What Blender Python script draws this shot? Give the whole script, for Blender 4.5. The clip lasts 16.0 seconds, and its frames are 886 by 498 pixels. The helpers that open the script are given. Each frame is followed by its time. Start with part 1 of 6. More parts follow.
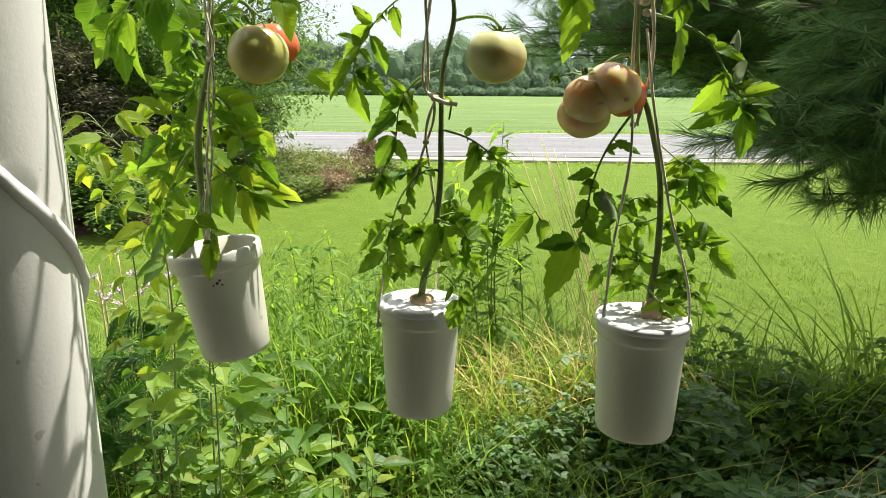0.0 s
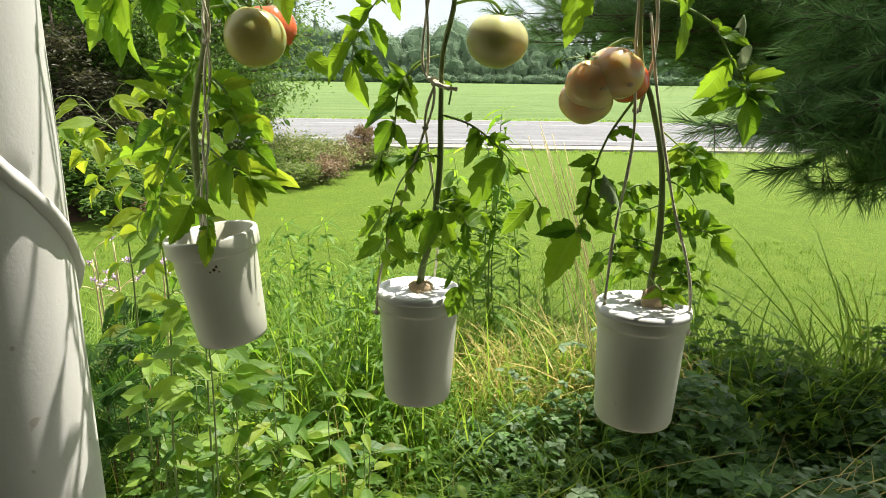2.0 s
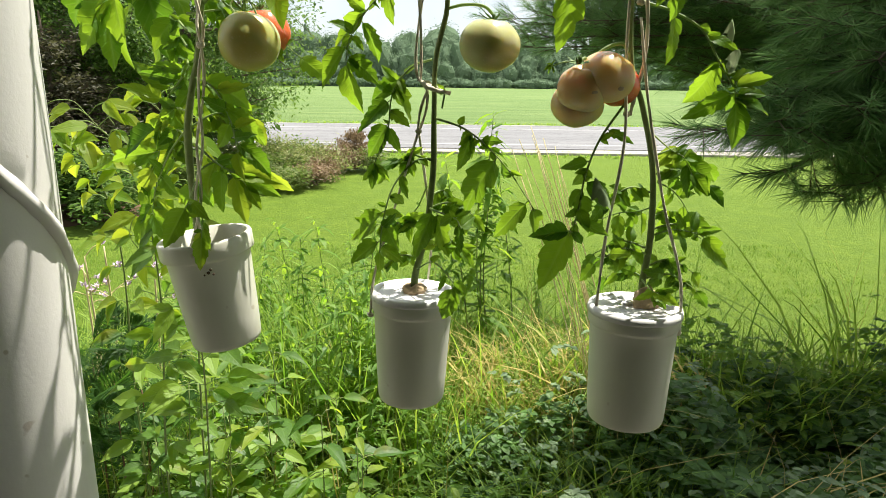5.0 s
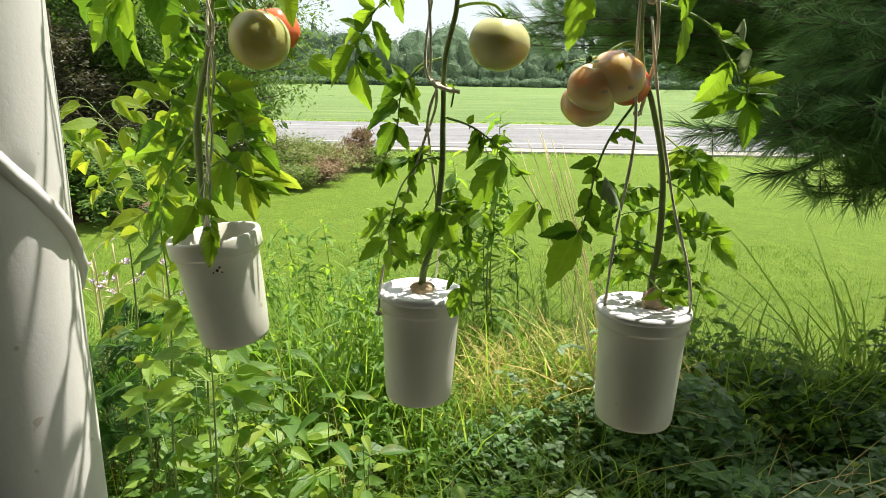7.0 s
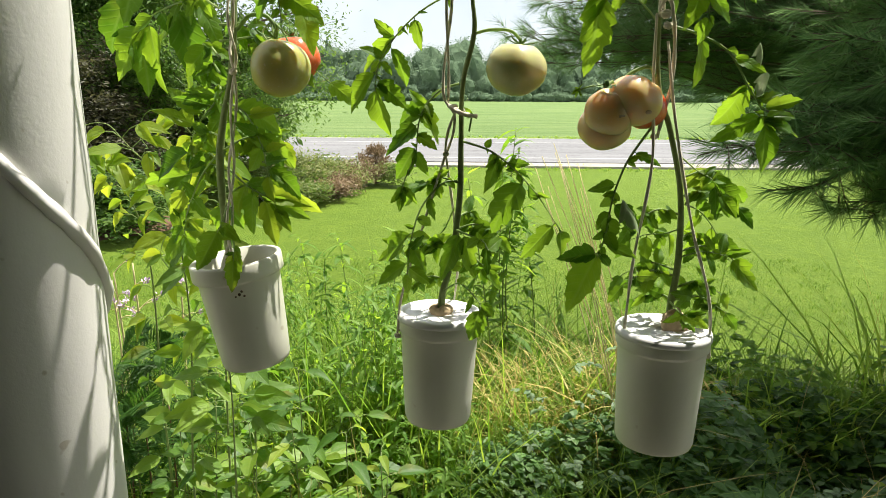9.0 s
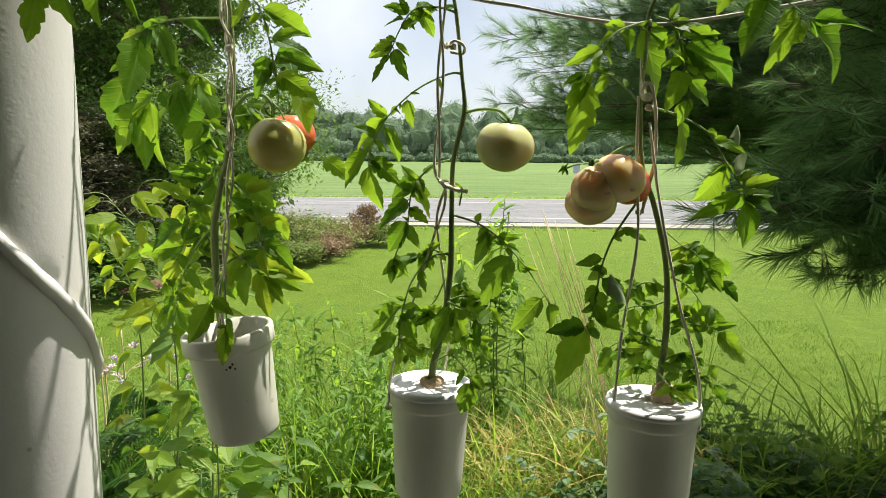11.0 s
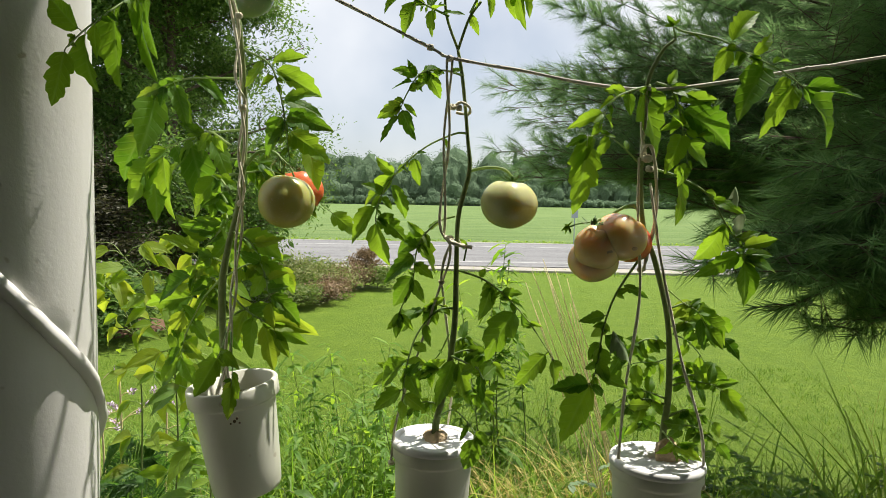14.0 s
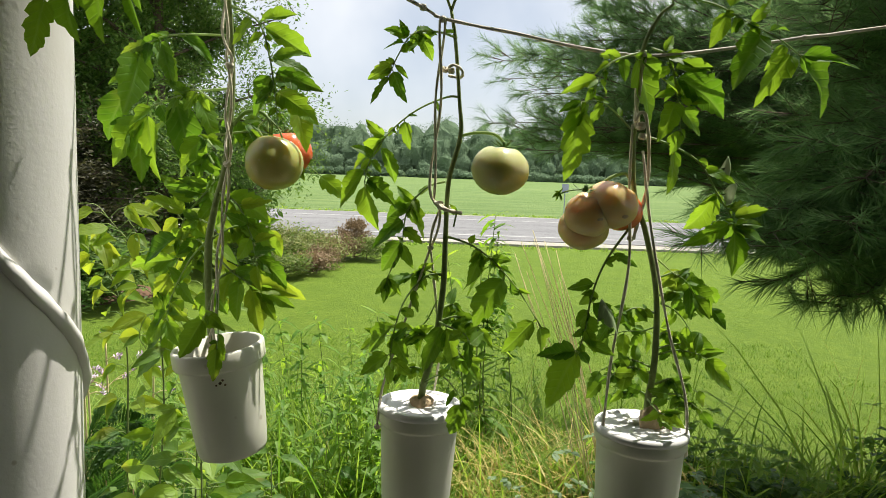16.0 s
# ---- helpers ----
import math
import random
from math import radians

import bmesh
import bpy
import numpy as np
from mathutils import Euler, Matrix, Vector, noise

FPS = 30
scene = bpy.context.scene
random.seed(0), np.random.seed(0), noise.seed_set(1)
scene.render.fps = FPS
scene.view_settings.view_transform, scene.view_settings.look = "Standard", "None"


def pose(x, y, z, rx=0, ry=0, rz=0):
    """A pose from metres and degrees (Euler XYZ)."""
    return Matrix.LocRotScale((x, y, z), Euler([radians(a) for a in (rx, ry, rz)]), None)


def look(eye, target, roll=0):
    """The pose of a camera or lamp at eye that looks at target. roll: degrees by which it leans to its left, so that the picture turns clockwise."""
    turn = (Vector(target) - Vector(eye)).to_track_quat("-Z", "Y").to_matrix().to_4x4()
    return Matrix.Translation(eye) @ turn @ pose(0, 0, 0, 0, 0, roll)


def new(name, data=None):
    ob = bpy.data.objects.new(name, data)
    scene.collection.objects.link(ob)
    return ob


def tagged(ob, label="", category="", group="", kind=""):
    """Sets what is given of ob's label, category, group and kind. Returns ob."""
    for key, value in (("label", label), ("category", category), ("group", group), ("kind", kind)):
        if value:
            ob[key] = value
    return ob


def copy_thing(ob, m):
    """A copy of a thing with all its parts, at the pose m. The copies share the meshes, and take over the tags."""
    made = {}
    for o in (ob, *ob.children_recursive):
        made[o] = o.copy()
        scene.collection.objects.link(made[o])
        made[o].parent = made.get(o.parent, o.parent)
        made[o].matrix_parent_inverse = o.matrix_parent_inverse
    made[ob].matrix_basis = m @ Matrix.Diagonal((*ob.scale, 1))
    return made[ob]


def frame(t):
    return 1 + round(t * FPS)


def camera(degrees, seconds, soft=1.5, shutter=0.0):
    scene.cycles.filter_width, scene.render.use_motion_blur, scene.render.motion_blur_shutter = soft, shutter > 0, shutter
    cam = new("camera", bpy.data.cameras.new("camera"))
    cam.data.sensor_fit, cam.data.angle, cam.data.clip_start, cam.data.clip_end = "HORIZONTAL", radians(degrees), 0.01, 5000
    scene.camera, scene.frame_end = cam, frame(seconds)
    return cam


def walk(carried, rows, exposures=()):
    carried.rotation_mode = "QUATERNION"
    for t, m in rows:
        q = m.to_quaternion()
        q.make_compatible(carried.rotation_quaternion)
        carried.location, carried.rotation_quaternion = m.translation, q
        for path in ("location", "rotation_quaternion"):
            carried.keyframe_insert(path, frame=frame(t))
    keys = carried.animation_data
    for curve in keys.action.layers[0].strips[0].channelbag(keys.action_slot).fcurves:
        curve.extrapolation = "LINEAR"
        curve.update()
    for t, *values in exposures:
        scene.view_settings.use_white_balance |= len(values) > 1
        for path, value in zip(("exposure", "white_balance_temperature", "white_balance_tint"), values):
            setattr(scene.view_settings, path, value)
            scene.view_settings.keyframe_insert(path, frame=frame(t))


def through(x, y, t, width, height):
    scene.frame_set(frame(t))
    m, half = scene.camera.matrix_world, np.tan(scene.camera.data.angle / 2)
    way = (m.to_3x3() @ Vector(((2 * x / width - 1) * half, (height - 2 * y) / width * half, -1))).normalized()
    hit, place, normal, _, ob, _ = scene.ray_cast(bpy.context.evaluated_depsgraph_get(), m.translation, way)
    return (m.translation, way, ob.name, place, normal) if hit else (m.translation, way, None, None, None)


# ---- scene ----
cam = camera(68.5, 16.0, soft=0.5)
PATH = [
    (0, (0.003, 0.025, 1.705), (0.004, 1.971, 1.242), 0.4),
    (0.5, (-0.002, 0.025, 1.704), (0.016, 1.971, 1.24), 0.7),
    (1, (-0.007, 0.028, 1.706), (-0.003, 1.975, 1.25), 0.7),
    (1.5, (-0.001, 0.026, 1.701), (0.006, 1.959, 1.186), 0.8),
    (2, (-0.002, 0.035, 1.701), (0.011, 1.972, 1.202), 0.7),
    (2.5, (-0.002, 0.027, 1.701), (0.029, 1.972, 1.238), 0.7),
    (3, (-0.003, 0.027, 1.702), (0.057, 1.969, 1.23), 1.0),
    (3.5, (-0.006, 0.032, 1.702), (0.049, 1.975, 1.23), 0.7),
    (4, (-0.007, 0.028, 1.702), (0.032, 1.971, 1.231), 0.7),
    (4.5, (-0.006, 0.027, 1.7), (0.036, 1.967, 1.217), 0.7),
    (7, (-0.01, 0.028, 1.7), (0.012, 1.967, 1.21), 0.9),
    (7.5, (-0.014, 0.034, 1.702), (-0.005, 1.973, 1.209), 0.7),
    (8, (-0.014, 0.029, 1.705), (-0.054, 1.977, 1.254), 0.1),
    (8.2, (-0.015, 0.023, 1.706), (-0.056, 1.971, 1.254), 0.3),
    (10.3, (-0.019, 0.024, 1.729), (0.016, 1.989, 1.359), 0.7),
    (10.5, (-0.017, 0.02, 1.728), (0.02, 1.99, 1.385), 1.1),
    (11, (-0.019, 0.012, 1.74), (-0.012, 1.993, 1.47), 0.5),
    (11.5, (-0.018, 0.005, 1.751), (0.006, 1.995, 1.56), 0.5),
    (12, (-0.017, 0.002, 1.756), (0.032, 1.995, 1.59), 0.9),
    (12.5, (-0.025, -0.001, 1.763), (-0.016, 1.994, 1.634), 0.8),
    (13, (-0.027, -0.005, 1.766), (-0.01, 1.991, 1.645), 0.9),
    (13.5, (-0.028, -0.008, 1.763), (0.001, 1.99, 1.677), 1.5),
    (14, (-0.03, -0.003, 1.762), (-0.02, 1.992, 1.623), 1.0),
    (14.5, (-0.03, 0.008, 1.758), (-0.024, 2.0, 1.577), 1.3),
    (15, (-0.032, 0.004, 1.754), (-0.021, 1.994, 1.548), 1.4),
    (15.5, (-0.031, 0.008, 1.753), (-0.024, 1.995, 1.529), 1.7),
    (16, (-0.029, 0.005, 1.749), (0.015, 1.992, 1.528), 2.1),
]
walk(cam, [(t, look(eye, target, roll)) for t, eye, target, roll in PATH],
     exposures=[(0.0, 1.06), (8.2, 1.06), (11.5, 0.79), (12.5, 0.72), (14.0, 0.65), (15.0, 0.67), (16.0, 0.73)])

# ---- light ----
SUN_AZ, SUN_EL = radians(53), radians(67)
world = bpy.data.worlds.new("sky")
scene.world = world
world.use_nodes = True
wn = world.node_tree
sky = wn.nodes.new("ShaderNodeTexSky")
sky.sky_type = 'NISHITA'
sky.sun_disc = False
sky.sun_elevation, sky.sun_rotation = SUN_EL, SUN_AZ
sky.air_density, sky.dust_density, sky.ozone_density = 1.0, 1.5, 1.5
# thin high haze over the whole sky, a little uneven
veil = wn.nodes.new("ShaderNodeTexNoise")
veil.inputs["Scale"].default_value, veil.inputs["Detail"].default_value = 2.2, 5.0
veil_amount = wn.nodes.new("ShaderNodeMapRange")
veil_amount.inputs["From Min"].default_value, veil_amount.inputs["From Max"].default_value = 0.34, 0.62
veil_amount.inputs["To Min"].default_value, veil_amount.inputs["To Max"].default_value = 0.35, 0.95
haze = wn.nodes.new("ShaderNodeMixRGB")
haze.inputs[2].default_value = (9.7, 9.9, 10.2, 1)
wn.links.new(wn.nodes.new("ShaderNodeTexCoord").outputs["Generated"], veil.inputs["Vector"])
wn.links.new(veil.outputs["Fac"], veil_amount.inputs["Value"])
wn.links.new(veil_amount.outputs[0], haze.inputs[0])
wn.links.new(sky.outputs[0], haze.inputs[1])
wn.links.new(haze.outputs[0], wn.nodes["Background"].inputs[0])
wn.nodes["Background"].inputs[1].default_value = 0.068
sun_data = bpy.data.lights.new("sun", 'SUN')
sun_data.energy, sun_data.angle, sun_data.color = 5.0, radians(0.55), (1.0, 0.95, 0.86)
sun = new("sun", sun_data)
SUN_DIR = Vector((math.sin(SUN_AZ) * math.cos(SUN_EL), math.cos(SUN_AZ) * math.cos(SUN_EL), math.sin(SUN_EL)))
sun.matrix_world = look(SUN_DIR * 30, (0, 0, 0))

# ---- materials ----
rnd = random.Random(7)


class Mat:
    """A small builder of node materials."""

    def __init__(self, name):
        self.m = bpy.data.materials.new(name)
        self.m.use_nodes = True
        self.t = self.m.node_tree
        self.t.nodes.clear()
        self.out = self.n("ShaderNodeOutputMaterial")

    def n(self, kind, **props):
        node = self.t.nodes.new(kind)
        for key, value in props.items():
            if key == "op":
                node.operation = value
            elif key == "blend":
                node.blend_type = value
        return node

    def link(self, a, b):
        self.t.links.new(a, b)

    def coords(self, world_space=True):
        if world_space:
            return self.n("ShaderNodeNewGeometry").outputs["Position"]
        return self.n("ShaderNodeTexCoord").outputs["Object"]

    def noise(self, vec, scale, detail=4.0, rough=0.55, stretch=None):
        if stretch:
            mp = self.n("ShaderNodeMapping")
            mp.inputs["Scale"].default_value = stretch
            self.link(vec, mp.inputs["Vector"])
            vec = mp.outputs[0]
        t = self.n("ShaderNodeTexNoise")
        t.inputs["Scale"].default_value = scale
        t.inputs["Detail"].default_value = detail
        t.inputs["Roughness"].default_value = rough
        self.link(vec, t.inputs["Vector"])
        return t.outputs["Fac"]

    def ramp(self, fac, stops):
        r = self.n("ShaderNodeValToRGB")
        el = r.color_ramp.elements
        while len(el) < len(stops):
            el.new(0.5)
        for e, (p, c) in zip(el, stops):
            e.position = p
            e.color = (*c, 1) if len(c) == 3 else c
        self.link(fac, r.inputs[0])
        return r.outputs[0]

    def mix(self, fac, a, b, blend='MIX'):
        x = self.n("ShaderNodeMixRGB", blend=blend)
        for sock, v in zip(x.inputs, (fac, a, b)):
            if isinstance(v, bpy.types.NodeSocket):
                self.link(v, sock)
            elif isinstance(v, (int, float)):
                sock.default_value = v if sock.type == 'VALUE' else (v, v, v, 1)
            else:
                sock.default_value = (*v, 1)
        return x.outputs[0]

    def math(self, op, a, b=0.0):
        x = self.n("ShaderNodeMath", op=op)
        for sock, v in zip(x.inputs, (a, b)):
            if isinstance(v, bpy.types.NodeSocket):
                self.link(v, sock)
            else:
                sock.default_value = v
        return x.outputs[0]

    def bump(self, height, strength, distance):
        b = self.n("ShaderNodeBump")
        b.inputs["Strength"].default_value = strength
        b.inputs["Distance"].default_value = distance
        self.link(height, b.inputs["Height"])
        return b.outputs[0]

    def solid(self, color, rough=0.6, normal=None, spec=0.4, metal=0.0, sss=0.0):
        p = self.n("ShaderNodeBsdfPrincipled")
        if isinstance(color, bpy.types.NodeSocket):
            self.link(color, p.inputs["Base Color"])
        else:
            p.inputs["Base Color"].default_value = (*color, 1)
        if isinstance(rough, bpy.types.NodeSocket):
            self.link(rough, p.inputs["Roughness"])
        else:
            p.inputs["Roughness"].default_value = rough
        p.inputs["Specular IOR Level"].default_value = spec
        p.inputs["Metallic"].default_value = metal
        if sss:
            p.inputs["Subsurface Weight"].default_value = sss
            p.inputs["Subsurface Radius"].default_value = (0.05, 0.035, 0.014)
            p.inputs["Subsurface Scale"].default_value = 0.7
        if normal is not None:
            self.link(normal, p.inputs["Normal"])
        self.link(p.outputs[0], self.out.inputs[0])
        return self.m

    def leafy(self, color, through, amount=0.5, rough=0.45, normal=None, spec=0.35):
        """Front colour by reflection, through colour by transmitted light."""
        p = self.n("ShaderNodeBsdfPrincipled")
        tr = self.n("ShaderNodeBsdfTranslucent")
        for v, sock in ((color, p.inputs["Base Color"]), (through, tr.inputs["Color"])):
            if isinstance(v, bpy.types.NodeSocket):
                self.link(v, sock)
            else:
                sock.default_value = (*v, 1)
        p.inputs["Roughness"].default_value = rough
        p.inputs["Specular IOR Level"].default_value = spec
        if normal is not None:
            self.link(normal, p.inputs["Normal"])
            self.link(normal, tr.inputs["Normal"])
        mx = self.n("ShaderNodeMixShader")
        mx.inputs[0].default_value = amount
        self.link(p.outputs[0], mx.inputs[1])
        self.link(tr.outputs[0], mx.inputs[2])
        self.link(mx.outputs[0], self.out.inputs[0])
        return self.m


def leaf_material(name, dark, light, through_dark, through_light, per_object=True, amount=0.5, veins=True, yellow=0.0, spec=0.2, fresh=0.0):
    m = Mat(name)
    if per_object:
        r = m.n("ShaderNodeObjectInfo").outputs["Random"]
    else:
        r = m.n("ShaderNodeNewGeometry").outputs["Random Per Island"]
    pos = m.coords(True)
    mott = m.noise(pos, 60.0, 3.0)
    fac = m.math('ADD', m.math('MULTIPLY', r, 0.75), m.math('MULTIPLY', mott, 0.35))
    a = m.mix(fac, dark, light)
    b = m.mix(fac, through_dark, through_light)
    if fresh:
        # the youngest leaves are yellow-green all over
        young = m.ramp(r, [(0.0, (0, 0, 0)), (1.0 - fresh, (0, 0, 0)), (1.02 - fresh, (1, 1, 1))])
        a = m.mix(m.math('MULTIPLY', young, 0.7), a, (0.24, 0.36, 0.05))
        b = m.mix(m.math('MULTIPLY', young, 0.7), b, (0.46, 0.62, 0.05))
    if yellow:
        spot = m.ramp(m.noise(pos, 9.0, 2.0), [(0.0, (0, 0, 0)), (0.62, (0, 0, 0)), (0.72, (1, 1, 1))])
        spot = m.math('MULTIPLY', spot, yellow)
        a = m.mix(spot, a, (0.42, 0.34, 0.05))
        b = m.mix(spot, b, (0.55, 0.42, 0.06))
    normal = None
    if veins:
        uv = m.n("ShaderNodeTexCoord").outputs["UV"]
        sep = m.n("ShaderNodeSeparateXYZ")
        m.link(uv, sep.inputs[0])
        off = m.math('ABSOLUTE', sep.outputs[0])
        rib = m.math('SUBTRACT', 1.0, m.math('MINIMUM', m.math('MULTIPLY', off, 14.0), 1.0))
        slant = m.math('SUBTRACT', sep.outputs[1], m.math('MULTIPLY', off, 0.45))
        wave = m.math('SINE', m.math('MULTIPLY', slant, 44.0))
        side = m.math('POWER', m.math('MAXIMUM', wave, 0.0), 6.0)
        vein = m.math('MAXIMUM', rib, m.math('MULTIPLY', side, 0.5))
        a = m.mix(m.math('MULTIPLY', vein, 0.20), a, (0.30, 0.40, 0.16))
        b = m.mix(m.math('MULTIPLY', vein, 0.16), b, (0.45, 0.6, 0.16))
        h = m.math('ADD', m.math('MULTIPLY', vein, -1.0), m.math('MULTIPLY', mott, 0.8))
        normal = m.bump(h, 0.35, 0.002)
    return m.leafy(a, b, amount, 0.5, normal, spec)


MAT = {}
MAT["tomato_leaf"] = leaf_material("tomato_leaf", (0.035, 0.095, 0.014), (0.11, 0.21, 0.032), (0.06, 0.20, 0.008), (0.42, 0.64, 0.03), yellow=0.2)
MAT["old_leaf"] = leaf_material("old_leaf", (0.06, 0.14, 0.015), (0.18, 0.25, 0.035), (0.20, 0.40, 0.015), (0.52, 0.62, 0.035), yellow=0.15)
MAT["sapling_leaf"] = leaf_material("sapling_leaf", (0.025, 0.085, 0.016), (0.18, 0.31, 0.05), (0.07, 0.27, 0.012), (0.54, 0.70, 0.04), yellow=0.4, amount=0.5, spec=0.45, fresh=0.28)
MAT["young_leaf"] = leaf_material("young_leaf", (0.08, 0.18, 0.025), (0.30, 0.38, 0.05), (0.26, 0.50, 0.02), (0.68, 0.74, 0.04), yellow=0.3, amount=0.55, spec=0.35)
MAT["shade_weed"] = leaf_material("shade_weed", (0.018, 0.06, 0.016), (0.16, 0.28, 0.09), (0.05, 0.18, 0.02), (0.32, 0.52, 0.06), per_object=False, veins=False, amount=0.4, spec=0.3)
MAT["pale_leaf"] = leaf_material("pale_leaf", (0.22, 0.32, 0.15), (0.44, 0.54, 0.32), (0.24, 0.32, 0.16), (0.40, 0.46, 0.26), amount=0.3)
MAT["pale_weed"] = leaf_material("pale_weed", (0.12, 0.20, 0.09), (0.26, 0.35, 0.18), (0.14, 0.24, 0.08), (0.28, 0.40, 0.16), per_object=False, veins=False, amount=0.35, spec=0.4)
MAT["tan_brush"] = leaf_material("tan_brush", (0.11, 0.15, 0.04), (0.34, 0.33, 0.15), (0.14, 0.24, 0.04), (0.38, 0.42, 0.12), per_object=False, veins=False, amount=0.35)
MAT["weed_leaf"] = leaf_material("weed_leaf", (0.05, 0.13, 0.016), (0.22, 0.34, 0.08), (0.14, 0.38, 0.012), (0.54, 0.72, 0.06), per_object=False, veins=False)
MAT["fern_leaf"] = leaf_material("fern_leaf", (0.02, 0.06, 0.014), (0.06, 0.13, 0.025), (0.05, 0.16, 0.015), (0.14, 0.30, 0.03), per_object=False, veins=False)
MAT["tree_leaf"] = leaf_material("tree_leaf", (0.035, 0.085, 0.016), (0.12, 0.19, 0.055), (0.08, 0.21, 0.018), (0.28, 0.42, 0.08), per_object=False, veins=False, amount=0.45)
MAT["maroon_leaf"] = leaf_material("maroon_leaf", (0.03, 0.034, 0.02), (0.10, 0.095, 0.055), (0.05, 0.05, 0.02), (0.13, 0.13, 0.05), per_object=False, veins=False, amount=0.3)
MAT["bush_leaf"] = leaf_material("bush_leaf", (0.06, 0.12, 0.025), (0.24, 0.25, 0.10), (0.10, 0.25, 0.02), (0.28, 0.38, 0.06), per_object=False, veins=False, amount=0.4)
MAT["russet"] = leaf_material("russet", (0.19, 0.13, 0.08), (0.35, 0.26, 0.16), (0.16, 0.10, 0.05), (0.28, 0.19, 0.09), per_object=False, veins=False, amount=0.3)
MAT["grass"] = leaf_material("grass", (0.04, 0.11, 0.012), (0.30, 0.41, 0.09), (0.10, 0.31, 0.012), (0.57, 0.73, 0.08), per_object=False, veins=False, amount=0.5)
MAT["lawn_blade"] = leaf_material("lawn_blade", (0.06, 0.14, 0.014), (0.16, 0.26, 0.04), (0.12, 0.28, 0.012), (0.30, 0.45, 0.04), per_object=False, veins=False, amount=0.4)
MAT["dry_grass"] = leaf_material("dry_grass", (0.34, 0.26, 0.07), (0.64, 0.52, 0.19), (0.34, 0.28, 0.06), (0.62, 0.54, 0.16), per_object=False, veins=False, amount=0.4)
MAT["needle"] = leaf_material("needle", (0.014, 0.048, 0.015), (0.075, 0.155, 0.05), (0.08, 0.22, 0.05), (0.42, 0.62, 0.24), per_object=False, veins=False, amount=0.50, spec=0.18)


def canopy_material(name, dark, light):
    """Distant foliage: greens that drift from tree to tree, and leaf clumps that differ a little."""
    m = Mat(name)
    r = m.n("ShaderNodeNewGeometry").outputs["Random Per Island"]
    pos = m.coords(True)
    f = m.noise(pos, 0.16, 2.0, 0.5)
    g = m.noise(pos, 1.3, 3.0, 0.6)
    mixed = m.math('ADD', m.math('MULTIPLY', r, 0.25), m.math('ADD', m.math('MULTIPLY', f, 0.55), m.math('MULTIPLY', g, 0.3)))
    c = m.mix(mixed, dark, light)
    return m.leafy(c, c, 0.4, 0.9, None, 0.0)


# base greens greyed and lightened to stand in for haze over the distance
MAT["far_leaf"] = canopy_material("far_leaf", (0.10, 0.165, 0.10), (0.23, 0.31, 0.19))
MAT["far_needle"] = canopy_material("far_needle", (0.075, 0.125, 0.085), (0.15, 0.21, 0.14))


def fibre_material(name, dark, light, scale=350.0, rough=0.85):
    m = Mat(name)
    pos = m.coords(True)
    f = m.noise(pos, scale, 3.0)
    big = m.noise(pos, 18.0, 2.0)
    c = m.mix(m.math('ADD', m.math('MULTIPLY', f, 0.6), m.math('MULTIPLY', big, 0.4)), dark, light)
    return m.solid(c, rough, m.bump(f, 0.7, 0.002), 0.2)


MAT["stem"] = fibre_material("stem", (0.11, 0.16, 0.045), (0.30, 0.36, 0.14), 160.0, 0.6)
MAT["rachis"] = leaf_material("rachis", (0.15, 0.23, 0.07), (0.36, 0.46, 0.18), (0.28, 0.44, 0.10), (0.52, 0.66, 0.22), veins=False, amount=0.35, spec=0.3)
MAT["twine"] = fibre_material("twine", (0.55, 0.50, 0.36), (0.84, 0.79, 0.63), 500.0, 0.9)
MAT["rope"] = fibre_material("rope", (0.46, 0.42, 0.36), (0.78, 0.73, 0.66), 500.0, 0.9)
MAT["bark"] = fibre_material("bark", (0.05, 0.035, 0.025), (0.16, 0.12, 0.09), 25.0, 0.9)
MAT["twig"] = fibre_material("twig", (0.09, 0.055, 0.03), (0.20, 0.13, 0.07), 60.0, 0.9)
MAT["tan_stalk"] = fibre_material("tan_stalk", (0.58, 0.48, 0.22), (0.82, 0.72, 0.42), 120.0, 0.8)
MAT["foam"] = fibre_material("foam", (0.32, 0.22, 0.12), (0.58, 0.46, 0.30), 220.0, 0.9)
MAT["soil"] = fibre_material("soil", (0.05, 0.035, 0.02), (0.15, 0.11, 0.07), 200.0, 0.95)
MAT["petal"] = fibre_material("petal", (0.52, 0.36, 0.54), (0.76, 0.62, 0.78), 300.0, 0.7)
MAT["sepal"] = fibre_material("sepal", (0.04, 0.09, 0.02), (0.12, 0.20, 0.05), 200.0, 0.6)


